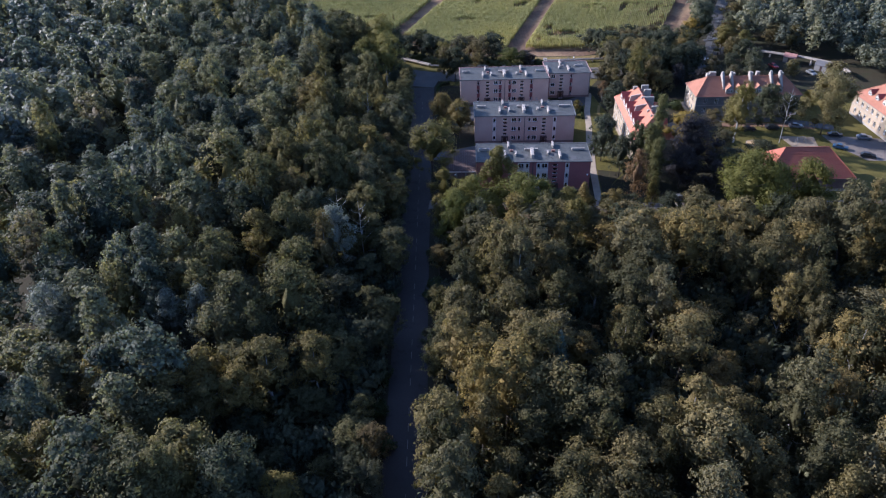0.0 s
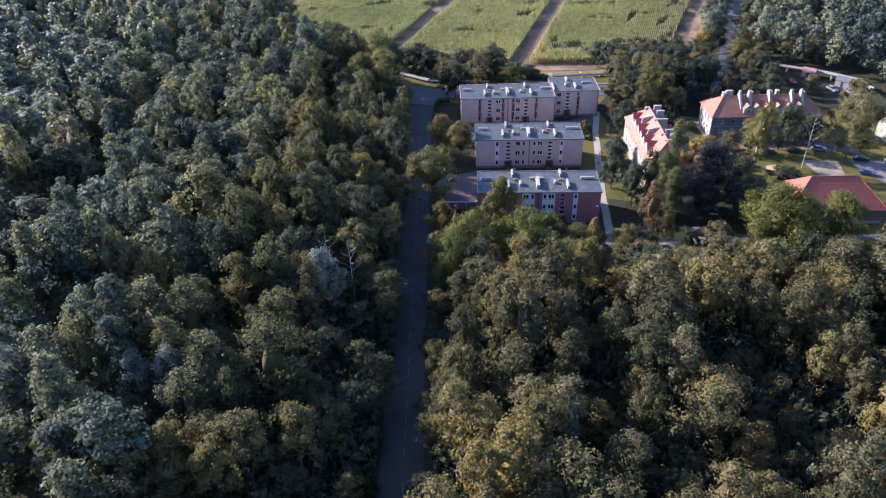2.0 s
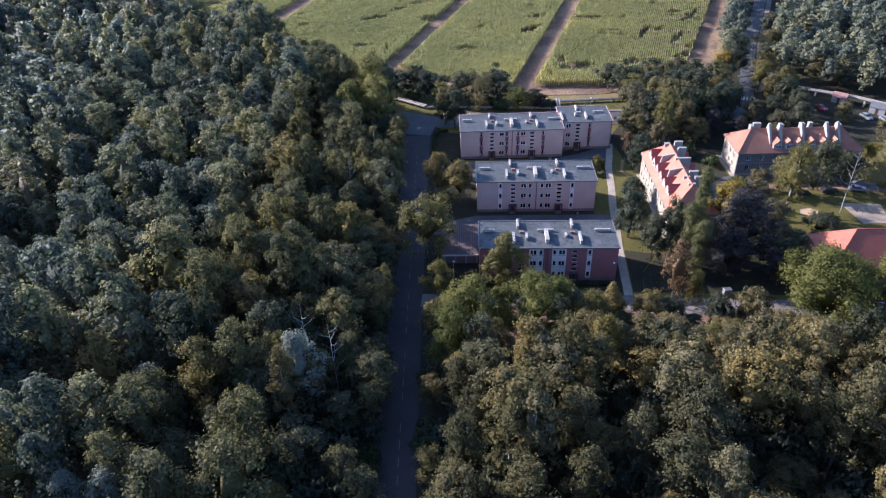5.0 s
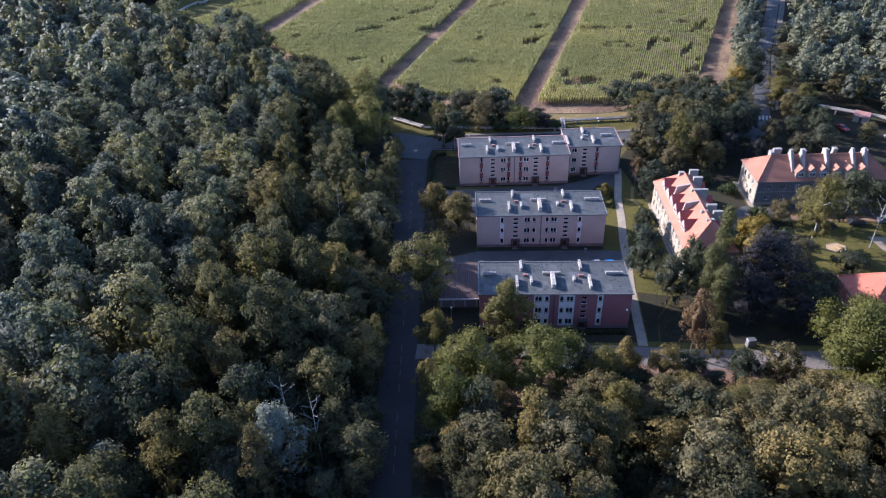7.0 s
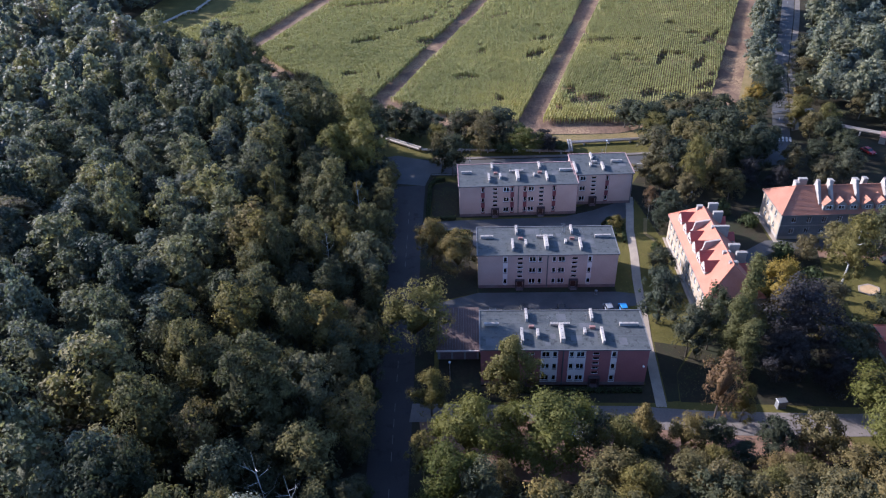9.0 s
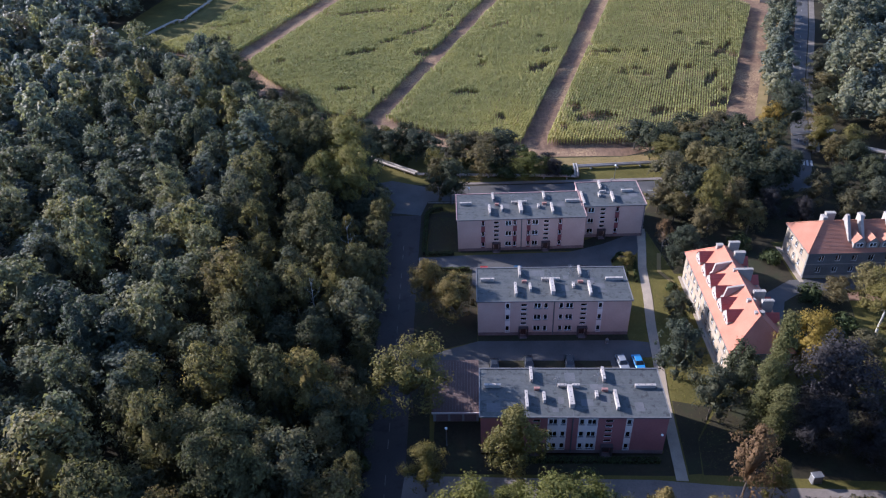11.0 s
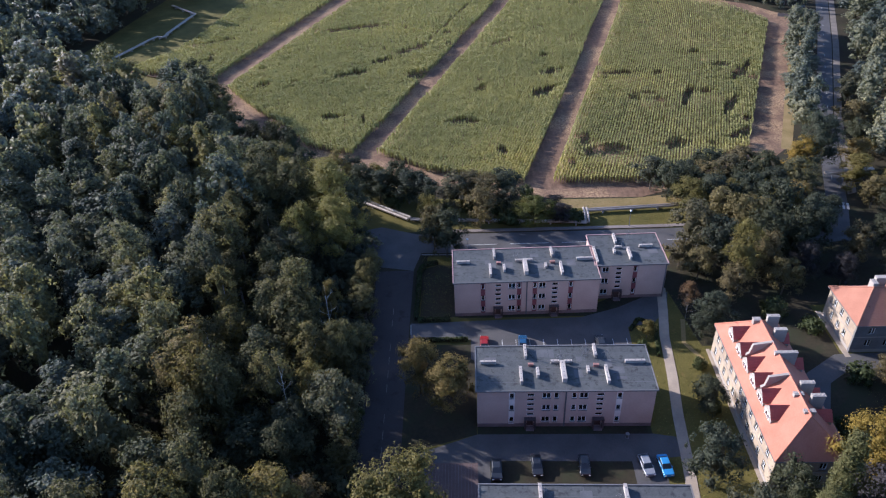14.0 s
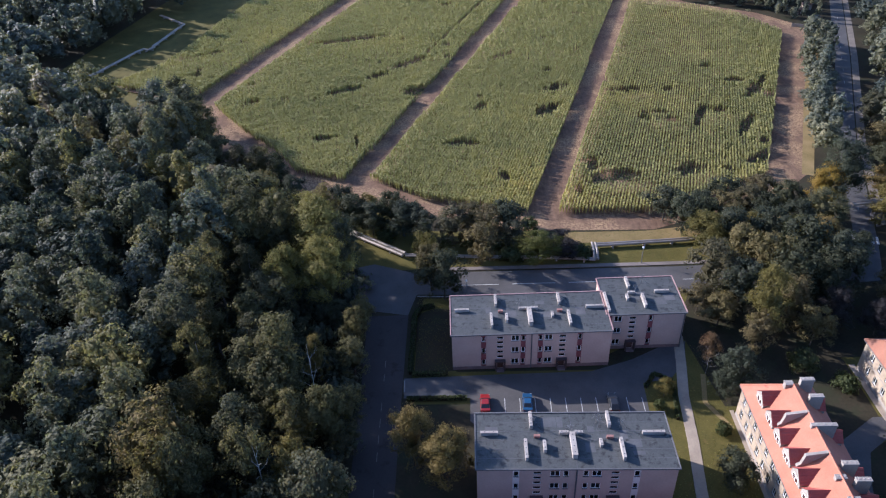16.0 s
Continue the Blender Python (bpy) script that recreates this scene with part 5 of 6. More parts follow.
EAST_TREES = [
    (PARK, 58.0, 66.5, 12.0, 4.2), (PARK, 66.0, 79.0, 10.5, 4.4), (PARK, 76.0, 80.5, 10.5, 4.2), (PARK, 50.0, 74.5, 11.0, 4.0),
    (PARK, 47.0, 81.0, 9.5, 4.4), (PARK, 55.0, 80.5, 8.5, 4.0), (PARK, 62.0, 84.5, 9.5, 4.4), (PARK, 72.0, 86.0, 9.0, 4.4), (PARK, 66.5, 66.0, 12.0, 4.6), (PARK, 74.0, 70.0, 11.5, 4.6),
    (OAK, 81.0, 72.5, 12.5, 4.6), (PARK, 55.0, 73.0, 10.5, 4.2), (PARK, 60.0, 76.0, 10.0, 4.2), (PARK, 69.0, 75.5, 10.0, 4.0), (PARK, 84.0, 60.5, 9.0, 3.4), (PARK, 101.0, 64.0, 10.0, 3.8),
    (PARK, 126.0, 80.0, 10.0, 4.2), (PARK, 120.0, 84.0, 9.5, 4.0), (WILLOW, 103.5, 72.0, 11.0, 3.8), (PARK, 115.6, 53.0, 5.6, 3.3), (PARK, 102.5, 57.0, 9.0, 3.4), (PARK, 99.0, 69.5, 9.0, 3.4),
]
GARDEN_TREES = [
    (PARK, 47.0, 24.0, 10.0, 3.4), (BUSH, 66.5, 24.0, 3.4, 2.4), (BUSH, 61.0, 29.0, 4.0, 2.8), (PARK, 120.5, 33.0, 12.0, 4.2),
    (PARK, 65.0, 35.5, 9.0, 3.4), (BEECH, 78.0, 38.0, 8.0, 3.2), (PARK, 90.0, 40.0, 9.0, 3.6), (BEECH, 71.0, 41.0, 9.0, 3.6), (PARK, 62.5, 41.0, 11.5, 4.0),
    (PARK, 98.0, 44.0, 10.0, 3.8),
]
GARDEN_TREES_FARTHER = [
    (PARK, 84.0, 46.0, 10.0, 3.6), (PARK, 54.0, 46.0, 12.5, 4.6), (PARK, 64.0, 47.0, 13.5, 4.8), (PARK, 71.0, 48.5, 12.5, 4.6), (PARK, 76.0, 50.0, 13.0, 4.6),
    (PARK, 49.2, 51.0, 14.5, 5.2), (PARK, 101.0, 52.0, 9.0, 3.6), (PARK, 93.0, 52.0, 9.0, 3.4), (PARK, 61.0, 53.0, 14.0, 4.8), (PARK, 69.0, 55.5, 16.0, 5.6), (PARK, 79.0, 57.5, 11.5, 4.2),
    (PARK, 57.5, 58.5, 13.0, 4.6),
]
COURT_TREES = [
    (MAPLE, 74.0, -43.0, 14.0, 4.6), (MAPLE, 81.5, -43.5, 15.0, 6.4), (PARK, 74.5, 9.5, 6.0, 3.0), (PARK, 98.0, 12.0, 9.5, 3.6), (BUSH, 70.0, -3.0, 4.0, 2.8),
    (BUSH, 86.0, -8.0, 3.6, 2.6), (PARK, 66.0, -17.5, 10.5, 3.8), (PARK, 70.5, -35.0, 7.0, 3.0), (BUSH, 62.5, -2.0, 3.4, 2.4), (BUSH, 70.0, 10.5, 4.0, 2.6),
    (PARK, 70.0, -24.0, 9.0, 3.6), (PARK, 63.0, -9.0, 7.5, 3.0), (PARK, 71.5, -9.5, 8.0, 3.2), (BUSH, 74.5, -15.0, 3.6, 2.6),
]
WOOD_TREES = [
    (SPRUCE, 12.8, -106.5, 17.0, 3.6), (SILVER, -32.0, -68.5, 19.5, 4.2), (SILVER, -52.0, -97.0, 20.0, 3.4),
]
ESTATE = CLEARING_TREES + COURT_ROW + JUNCTION_TREES + STREET_TREES + VILLAGE_TREES + CORNER_TREES + WEST_TREES + NORTH_TREES + EAST_TREES + GARDEN_TREES + GARDEN_TREES_FARTHER + COURT_TREES + WOOD_TREES
for kind, x, y, h, r in ESTATE:
    kind.plant(x, y, h, r)

# dead and bare trees
for n, (x, y, h, r) in enumerate(((-32, -61.0, 20.5, 4.2), (-26.5, -64.5, 20.0, 3.4), (-27.5, 17.0, 19.5, 3.4), (-31.5, -3.0, 20.0, 3.0), (-46.0, 5.0, 19.0, 3.0), (91.4, -2.1, 19.5, 3.8), (43.0, 28.1, 6.5, 2.6))):
    bare = thing("bare_tree", x, y, 0, n * 50.0, "bare pale tree without leaves", "tree")
    part("trunk", trunk_mesh(300 + n, h, r, M_BIRCH if h > 8 else M_GREYBARK, True), None, bare)

# woods
CLEAR = [(x, y, 0.55 * r + 1.2) for _, x, y, _, r in ESTATE]
NEAR_RIGHT = [(-9.5, -142), (20, -142), (60, -142), (74, -107), (102, -60), (66, -62), (40, -62), (22, -60), (-9.0, -54)]
FRINGE = [(16, -60), (40, -62), (66, -62), (100, -60), (104, -46), (70, -46), (40, -45.5), (20, -46)]
NEAR_LEFT = [(-55, -142), (-17.5, -142), (-19.0, -80), (-20.5, -20), (-23.0, 35), (-25.5, 58), (-38, 78), (-52, 78), (-55, 40)]
FAR_WOODS = [
    [(-80, -142), (-55, -142), (-55, 40), (-52, 76), (-56, 78), (-65, 88), (-74, 103), (-84, 122), (-96, 136), (-112, 140), (-120, 141), (-120, -45), (-94, -106)],
    [(-120, -45), (-120, 141), (-130, 143), (-152, 166), (-178, 186), (-240, 190), (-240, 135), (-178, 40), (-130, -45)],
    [(-166, 194), (-155, 222), (-146, 246), (-152, 268), (-138, 278), (-128, 312), (-230, 310), (-240, 240), (-240, 192), (-180, 192)],
    [(95, -110), (118, -110), (140, -48), (104, -48)],
]
FAR_WOODS += [
    [(105.5, 92), (117, 120), (144, 186), (173, 260), (192, 305), (225, 300), (205, 170), (160, 34), (146, 34), (140, 58), (122, 76)],
    [(96.5, 104), (104.5, 122), (131.5, 188), (138.5, 206), (131, 208), (121, 188), (100, 128), (92, 104)],
    [(-90, -250), (-19, -250), (-19, -142), (-90, -142)],
    [(-6, -250), (70, -250), (62, -142), (-6, -142)],
    [(76, 300), (100, 264), (126, 246), (152, 240), (170, 300), (120, 330), (80, 330)],
    [(70, 302), (98, 264), (124, 246), (141, 221), (147, 226), (134, 252), (104, 274), (80, 306)],
]


def height_at(x, y, rnd):
    """Canopy height: broad swells with taller and shorter trees among them."""
    return 18.6 + 2.6 * noise.noise((x * 0.035, y * 0.035, 5)) + 4.2 * noise.noise((x * 0.085, y * 0.085, 8)) + rnd.uniform(-5.2, 5.0)


# hollows where the wood is young and low, among tall trees: x, y, radius
# the last three are added so the low sun reaches the parking yard
GLADES = [(45, -87, 9), (23, -76, 6), (73, -80, 6), (50, -103, 7), (29, -109, 5), (1, -102, 5), (28, -69, 5), (20, -95, 5), (-39, -120, 9), (-68, -73, 9), (-62, -100, 6), (-106, -30, 9), (-27, 37.5, 7), (-35, 42, 5), (-23.5, 32.5, 5)]


def shade_of(x, y):
    if -33 < x < -18 and y < -72:
        return 0.5
    if -9 < x < 42 and y > -66:
        return 0.6
    if -30 < x < -18 and y < -14:
        return 0.86
    return 0.42 if any((x - a) ** 2 + (y - b) ** 2 < r * r for a, b, r in GLADES) else 1.0


for poly, gap, seed in ((NEAR_RIGHT, 7.4, 11), (NEAR_LEFT, 7.8, 12)):
    for n, (x, y) in enumerate(scatter(poly, gap, seed, CLEAR)):
        rnd = random.Random(n * 13 + seed)
        edge = 0.88 if (abs(x + 22) < 6 or y > -56 and x > -8) else 1.0
        slim = rnd.random() < (0.45 if x > -8 else 0.35)
        kind = (BIRCHTAN if slim else OAKTAN) if x > -8 else (BIRCH if slim else OAK)
        h = height_at(x, y, rnd) * edge * shade_of(x, y)
        kind.plant(x, y, h, kind.r * (h / kind.h) ** 0.5 * (rnd.uniform(0.8, 1.25) if x > -8 else rnd.uniform(0.8, 1.4)), None, "woodland trees")

for n, (x, y) in enumerate(scatter(FRINGE, 5.6, 14, CLEAR)):
    rnd = random.Random(n * 17)
    h = min(14.0, max(4.0, (-41.0 - y) * 0.72)) * rnd.uniform(0.75, 1.15)
    kind = (BIRCHTAN, OAKTAN, PARK, WILLOW)[rnd.randrange(4)]
    kind.plant(x, y, h, min(4.2, 1.8 + h * 0.2) * rnd.uniform(0.8, 1.15), None, "trees beside the street")

# shrubs and young trees under the wood's edge along the lane
for side in (-1, 1):
    for n in range(30 if side < 0 else 16):
        rnd = random.Random(n * 31 + side)
        y = -140 + n * 6.2 + rnd.uniform(-2, 2)
        x = (-18.6 - (y + 78) * 0.028 if side < 0 else -10.4 - 0.02 * (y + 80)) + side * rnd.uniform(0.2, 1.6)
        if side > 0 and y > -50 or y > 44:
            continue
        if rnd.random() < 0.5:
            BUSH.plant(x, y, rnd.uniform(2.6, 4.4), rnd.uniform(1.8, 2.6), None, "roadside shrubs", "dense shaded shrub beside the lane")
        else:
            OAK.plant(x, y, rnd.uniform(7.0, 12.0), rnd.uniform(2.3, 3.2), None, "roadside shrubs", "young olive-green tree beside the lane")

# low undergrowth that fills the hollows between the trunks
UNDER = [crown_arrays(700 + k, "bush", 4.0, 3.0, 110, 0.6, 0.1, True) for k in range(6)]
under_v, under_f, under_t, base = [], [], [], 0
under_rng = np.random.default_rng(19)
for poly in (NEAR_RIGHT, NEAR_LEFT, FRINGE):
    for x, y in scatter(poly, 4.6, 23):
        if y > -56 and x > -8:
            continue
        v, t, q = UNDER[under_rng.integers(6)]
        a, k, up = under_rng.uniform(0, 6.28), under_rng.uniform(0.7, 1.2), under_rng.uniform(0.7, 1.9)
        turn = np.array([[math.cos(a) * k, -math.sin(a) * k, 0], [math.sin(a) * k, math.cos(a) * k, 0], [0, 0, up]])
        under_v.append(v @ turn.T + np.array([x, y, 0]))
        under_f.append(np.concatenate([t, q]) + base)
        under_t.append(np.full(len(t) + len(q), under_rng.uniform(0.0, 0.3)))
        base += len(v)
under = mesh_from("undergrowth", np.concatenate(under_v), [np.concatenate(under_f)], M_WOODSNEAR, np.concatenate(under_t))
tagged(new("undergrowth", under), "dark tangled undergrowth beneath the woodland trees", "undergrowth", kind="stuff")

far_templates = {}
for lod, (leaves, size) in enumerate(((1700, 0.45), (520, 0.84), (560, 0.76), (200, 1.3))):
    far_templates[lod] = [crown_arrays(900 + k, "broad" if k % 2 else "tall", 20.0, 4.6 if k % 2 else 4.0, leaves, size, 0.2, True) for k in range(10)]


def joined_woods(name, places, lod, seed, heights, label, mat):
    rng = np.random.default_rng(seed)
    verts, tris, tones, base = [], [], [], 0
    rnd = random.Random(seed)
    for x, y in places:
        v, t, q = far_templates[lod][rng.integers(10)]
        a, s = rng.uniform(0, 6.28), rng.uniform(0.85, 1.4) * min(1.0, sum(heights) / 34)
        m = np.array([[math.cos(a) * s, -math.sin(a) * s, 0], [math.sin(a) * s, math.cos(a) * s, 0], [0, 0, shade_of(x, y) * (height_at(x, y, rnd) - 18.8 + sum(heights) / 2) / 20.0]])
        verts.append(v @ m.T + np.array([x, y, 0]))
        f = np.concatenate([t, q]) + base
        tris.append(f)
        tones.append(np.full(len(f), rng.random() * (1.0 if x < 60 else 0.66)))
        base += len(v)
    me = mesh_from(name, np.concatenate(verts), [np.concatenate(tris)], mat, np.concatenate(tones))
    return tagged(new(name, me), label, "wood", kind="stuff")


# the farther woods and hedgerows take the haze-tinted leaf colour
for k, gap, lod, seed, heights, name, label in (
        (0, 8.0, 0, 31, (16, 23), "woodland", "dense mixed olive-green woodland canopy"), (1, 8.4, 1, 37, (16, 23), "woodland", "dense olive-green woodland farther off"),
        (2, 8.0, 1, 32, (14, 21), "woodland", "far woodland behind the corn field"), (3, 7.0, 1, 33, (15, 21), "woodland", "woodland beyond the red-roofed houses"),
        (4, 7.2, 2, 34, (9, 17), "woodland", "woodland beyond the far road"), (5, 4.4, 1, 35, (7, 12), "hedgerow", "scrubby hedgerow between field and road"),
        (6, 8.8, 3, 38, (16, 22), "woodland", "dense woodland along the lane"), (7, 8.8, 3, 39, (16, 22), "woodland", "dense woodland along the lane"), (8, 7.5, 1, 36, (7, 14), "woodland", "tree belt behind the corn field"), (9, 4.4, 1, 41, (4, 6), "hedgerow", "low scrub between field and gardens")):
    joined_woods(name, scatter(FAR_WOODS[k], gap, seed), lod, seed, heights, label, M_WOODSNEAR if lod in (0, 3) else M_WOODSHAZE)

# ---- corn ----
U, N = Vector((0.28, 0.96)), Vector((0.96, -0.28))
CORN_BLOCKS = [
    [(-133, 178.5), (-119, 173), (-98.5, 161.5), (-58, 300), (-104, 300), (-112, 255), (-117, 215), (-121, 198)],
    [(-88, 157), (-73.5, 138), (-60, 123.5), (-50, 109), (-35.6, 103), (25, 300), (-47, 300)],
    [(-28.2, 104), (-12, 92), (14, 84.5), (76, 300), (33.2, 300)],
    [(21.5, 84.5), (45, 84), (62, 92), (79.5, 102), (124, 215), (114, 240), (96, 255), (74, 266)]]
# trampled gaps: centre, half lengths along the line, and its heading in degrees
CORN_GAPS = [(-49, 220, 14, 2.2, 15), (-44, 165.5, 6.5, 1.9, 27), (-33.5, 179, 5, 1.8, 31), (-23, 191.5, 8.5, 1.9, 45), (-19, 163, 4.2, 3.0, 40), (-75, 157.4, 2.4, 1.6, 10), (-45, 128, 3.8, 1.4, 16),
             (29, 163.7, 5.0, 1.9, 31), (24.7, 145.5, 5.6, 1.9, 54), (51.8, 160, 6.4, 1.5, 5), (54, 137.3, 2.2, 1.4, 20), (71.8, 139, 8.6, 1.3, 67), (77.6, 141.5, 3.0, 1.8, 31)]
CORN_GAPS += [(61.8, 135.6, 2.2, 1.4, 28), (95, 159, 9.8, 1.7, 56), (33.6, 106, 2.4, 1.2, 13), (38, 100.2, 7.4, 2.8, 11), (59.2, 103.7, 4.4, 2.0, 26), (83, 131, 7.6, 1.3, 63), (79.6, 109.4, 5, 1.5, 45),
              (-4, 123.2, 4.2, 1.3, 18), (-10.6, 266, 3, 1.6, 38), (-110, 205, 7, 1.3, 20), (12, 196, 6, 1.2, 40), (4, 150, 3, 1.2, 60)]
TRACK = (Vector((-16.8, 202)), Vector((0.314, 0.949)))  # a narrow wheel track through the second block


def gap_at(x, y):
    edge = 1 + 1.3 * noise.noise((x * 0.5, y * 0.5, 0)) + 0.5 * noise.noise((x * 1.3, y * 1.3, 2))
    for a, b, c, d, turn in CORN_GAPS:
        if abs(x - a) > 16 or abs(y - b) > 16:
            continue
        k = radians(turn)
        u, w = (x - a) * math.cos(k) + (y - b) * math.sin(k), (y - b) * math.cos(k) - (x - a) * math.sin(k)
        if (u / (1.1 * c)) ** 2 + (w / (1.35 * d)) ** 2 < edge:
            return True
    r = Vector((x, y)) - TRACK[0]
    return y > 200 and abs(r.x * TRACK[1].y - r.y * TRACK[1].x) < 0.6


rng = np.random.default_rng(77)
verts, tones = [], []
for poly in CORN_BLOCKS:
    ws = [p[0] * N.x + p[1] * N.y for p in poly]
    vs = [p[0] * U.x + p[1] * U.y for p in poly]
    w = min(ws)
    while w < max(ws):
        v = min(vs)
        while v < max(vs):
            vv, ww = v + rng.uniform(-0.3, 0.3), w + rng.uniform(-0.075, 0.075)
            x, y = vv * U.x + ww * N.x, vv * U.y + ww * N.y
            far = y > 190
            v += 0.8 if far else 0.56
            if not inside(x, y, poly):
                continue
            low = gap_at(x, y) or noise.noise((x * 0.16, y * 0.16, 21)) > 0.52
            if low and rng.random() < 0.2:
                continue
            swell = noise.noise((x * 0.05, y * 0.05, 3))
            h = 2.6 + 0.3 * swell + 0.35 * noise.noise((x * 0.3, y * 0.3, 6)) + rng.uniform(-0.1, 0.1)
            tone = 0.42 + 0.3 * noise.noise((x * 0.03, y * 0.03, 9)) + 0.14 * noise.noise((x * 0.17, y * 0.17, 4)) + rng.uniform(-0.03, 0.03)
            if y < 118 and x > -30:  # the near edge ripens first
                tone += 0.22 * (118 - y) / 30
            tone = min(1.0, max(0.1, tone))
            if low:  # weeds in the gaps, toned dark for the shadow there too
                h, tone = rng.uniform(0.35, 1.1), 0.03
            for k in range(1, 5 if far else 7):
                a = 1.287 + rng.normal(0, 0.95) + (math.pi if rng.random() < 0.5 else 0.0)  # blades lie mostly along the row
                ca, sa = math.cos(a), math.sin(a)
                if k < 2:  # leaf fans on the stalk
                    ca, sa = -sa, ca
                    r, z1 = 0.3, h * rng.uniform(0.82, 0.98)
                    verts.append(((x - sa * r, y + ca * r, z1), (x, y, 0.05), (x + sa * r, y - ca * r, z1 - 0.1)))
                else:  # arching blades
                    r, l, z0 = 0.18 if far else 0.12, 0.5, h * rng.uniform(0.72, 1.0)
                    verts.append(((x - sa * r, y + ca * r, z0), (x + sa * r, y - ca * r, z0), (x + ca * l, y + sa * l, z0 + rng.uniform(-0.28, 0.2))))
                tones.append(tone)
        w += 0.8
verts = np.array(verts)
corn = mesh_from("corn_field", verts.reshape(-1, 3), [np.arange(len(verts) * 3).reshape(-1, 3)], M_CORN, np.array(tones))
tagged(new("corn_field", corn), "ripening green corn standing in long rows", "corn", kind="stuff")

# ---- cars ----
def car_profile(bm, width, prof):
    """A body swept across from a side outline of (y, z, half-width factor)."""
    left = [bm.verts.new((-width / 2 * k, y, z)) for y, z, k in prof]
    right = [bm.verts.new((width / 2 * k, y, z)) for y, z, k in prof]
    n = len(prof)
    bm.faces.new(left[::-1])
    bm.faces.new(right)
    for i in range(n):
        bm.faces.new((left[i], left[(i + 1) % n], right[(i + 1) % n], right[i]))
    bmesh.ops.recalc_face_normals(bm, faces=bm.faces[:])
    bmesh.ops.bevel(bm, geom=bm.edges[:], offset=0.035, segments=1, affect="EDGES")


def make_car(x, y, turn, paint, label, estate=False):
    c = thing("car", x, y, 0.08, turn, label, "car", "parked cars")
    w, l = 1.74, 4.2
    bm = bmesh.new()
    car_profile(bm, w, [(-2.1, 0.32, 0.92), (-2.08, 0.72, 0.95), (-1.95, 0.86, 0.95), (-0.95, 0.95, 1.0), (1.55, 0.98, 1.0), (2.02, 0.92, 0.95), (2.1, 0.62, 0.94), (2.06, 0.3, 0.92)])
    part("body", bm, paint, c)
    rear = 1.9 if estate else 1.55
    bm = bmesh.new()
    car_profile(bm, w * 0.9, [(-1.0, 0.93, 0.98), (-0.35, 1.40, 0.82), (rear - 0.55, 1.42, 0.82), (rear, 0.96, 0.95)])
    part("window", bm, M_CARGLASS, c, "dark car windows")
    bm = bmesh.new()
    car_profile(bm, w * 0.76, [(-0.32, 1.39, 1.0), (-0.28, 1.455, 0.96), (rear - 0.6, 1.475, 0.96), (rear - 0.55, 1.40, 1.0)])
    part("roof_panel", bm, paint, c)
    for sx in (-1, 1):
        for wy in (-1.28, 1.3):
            bm = bmesh.new()
            bmesh.ops.create_cone(bm, cap_ends=True, segments=12, radius1=0.31, radius2=0.31, depth=0.2, matrix=Matrix.Translation((sx * 0.78, wy, 0.31)) @ Matrix.Rotation(radians(90), 4, "Y"))
            wheel = part("wheel", bm, M_TYRE, c)
            bm = bmesh.new()
            bmesh.ops.create_cone(bm, cap_ends=True, segments=10, radius1=0.19, radius2=0.17, depth=0.03, matrix=Matrix.Translation((sx * 0.89, wy, 0.31)) @ Matrix.Rotation(radians(90), 4, "Y"))
            part("rim", bm, M_STEEL, wheel)
        part("headlight", boxed(sx * 0.6 - 0.17, sx * 0.6 + 0.17, -2.1, -2.04, 0.6, 0.74), M_OPAL, c)
        part("tail_light", boxed(sx * 0.66 - 0.12, sx * 0.66 + 0.12, 2.07, 2.115, 0.62, 0.82), M_REDPANEL, c)
        part("side_mirror", boxed(sx * 0.93 - 0.08, sx * 0.93 + 0.08, -0.75, -0.62, 0.93, 1.05), paint, c)
    return c


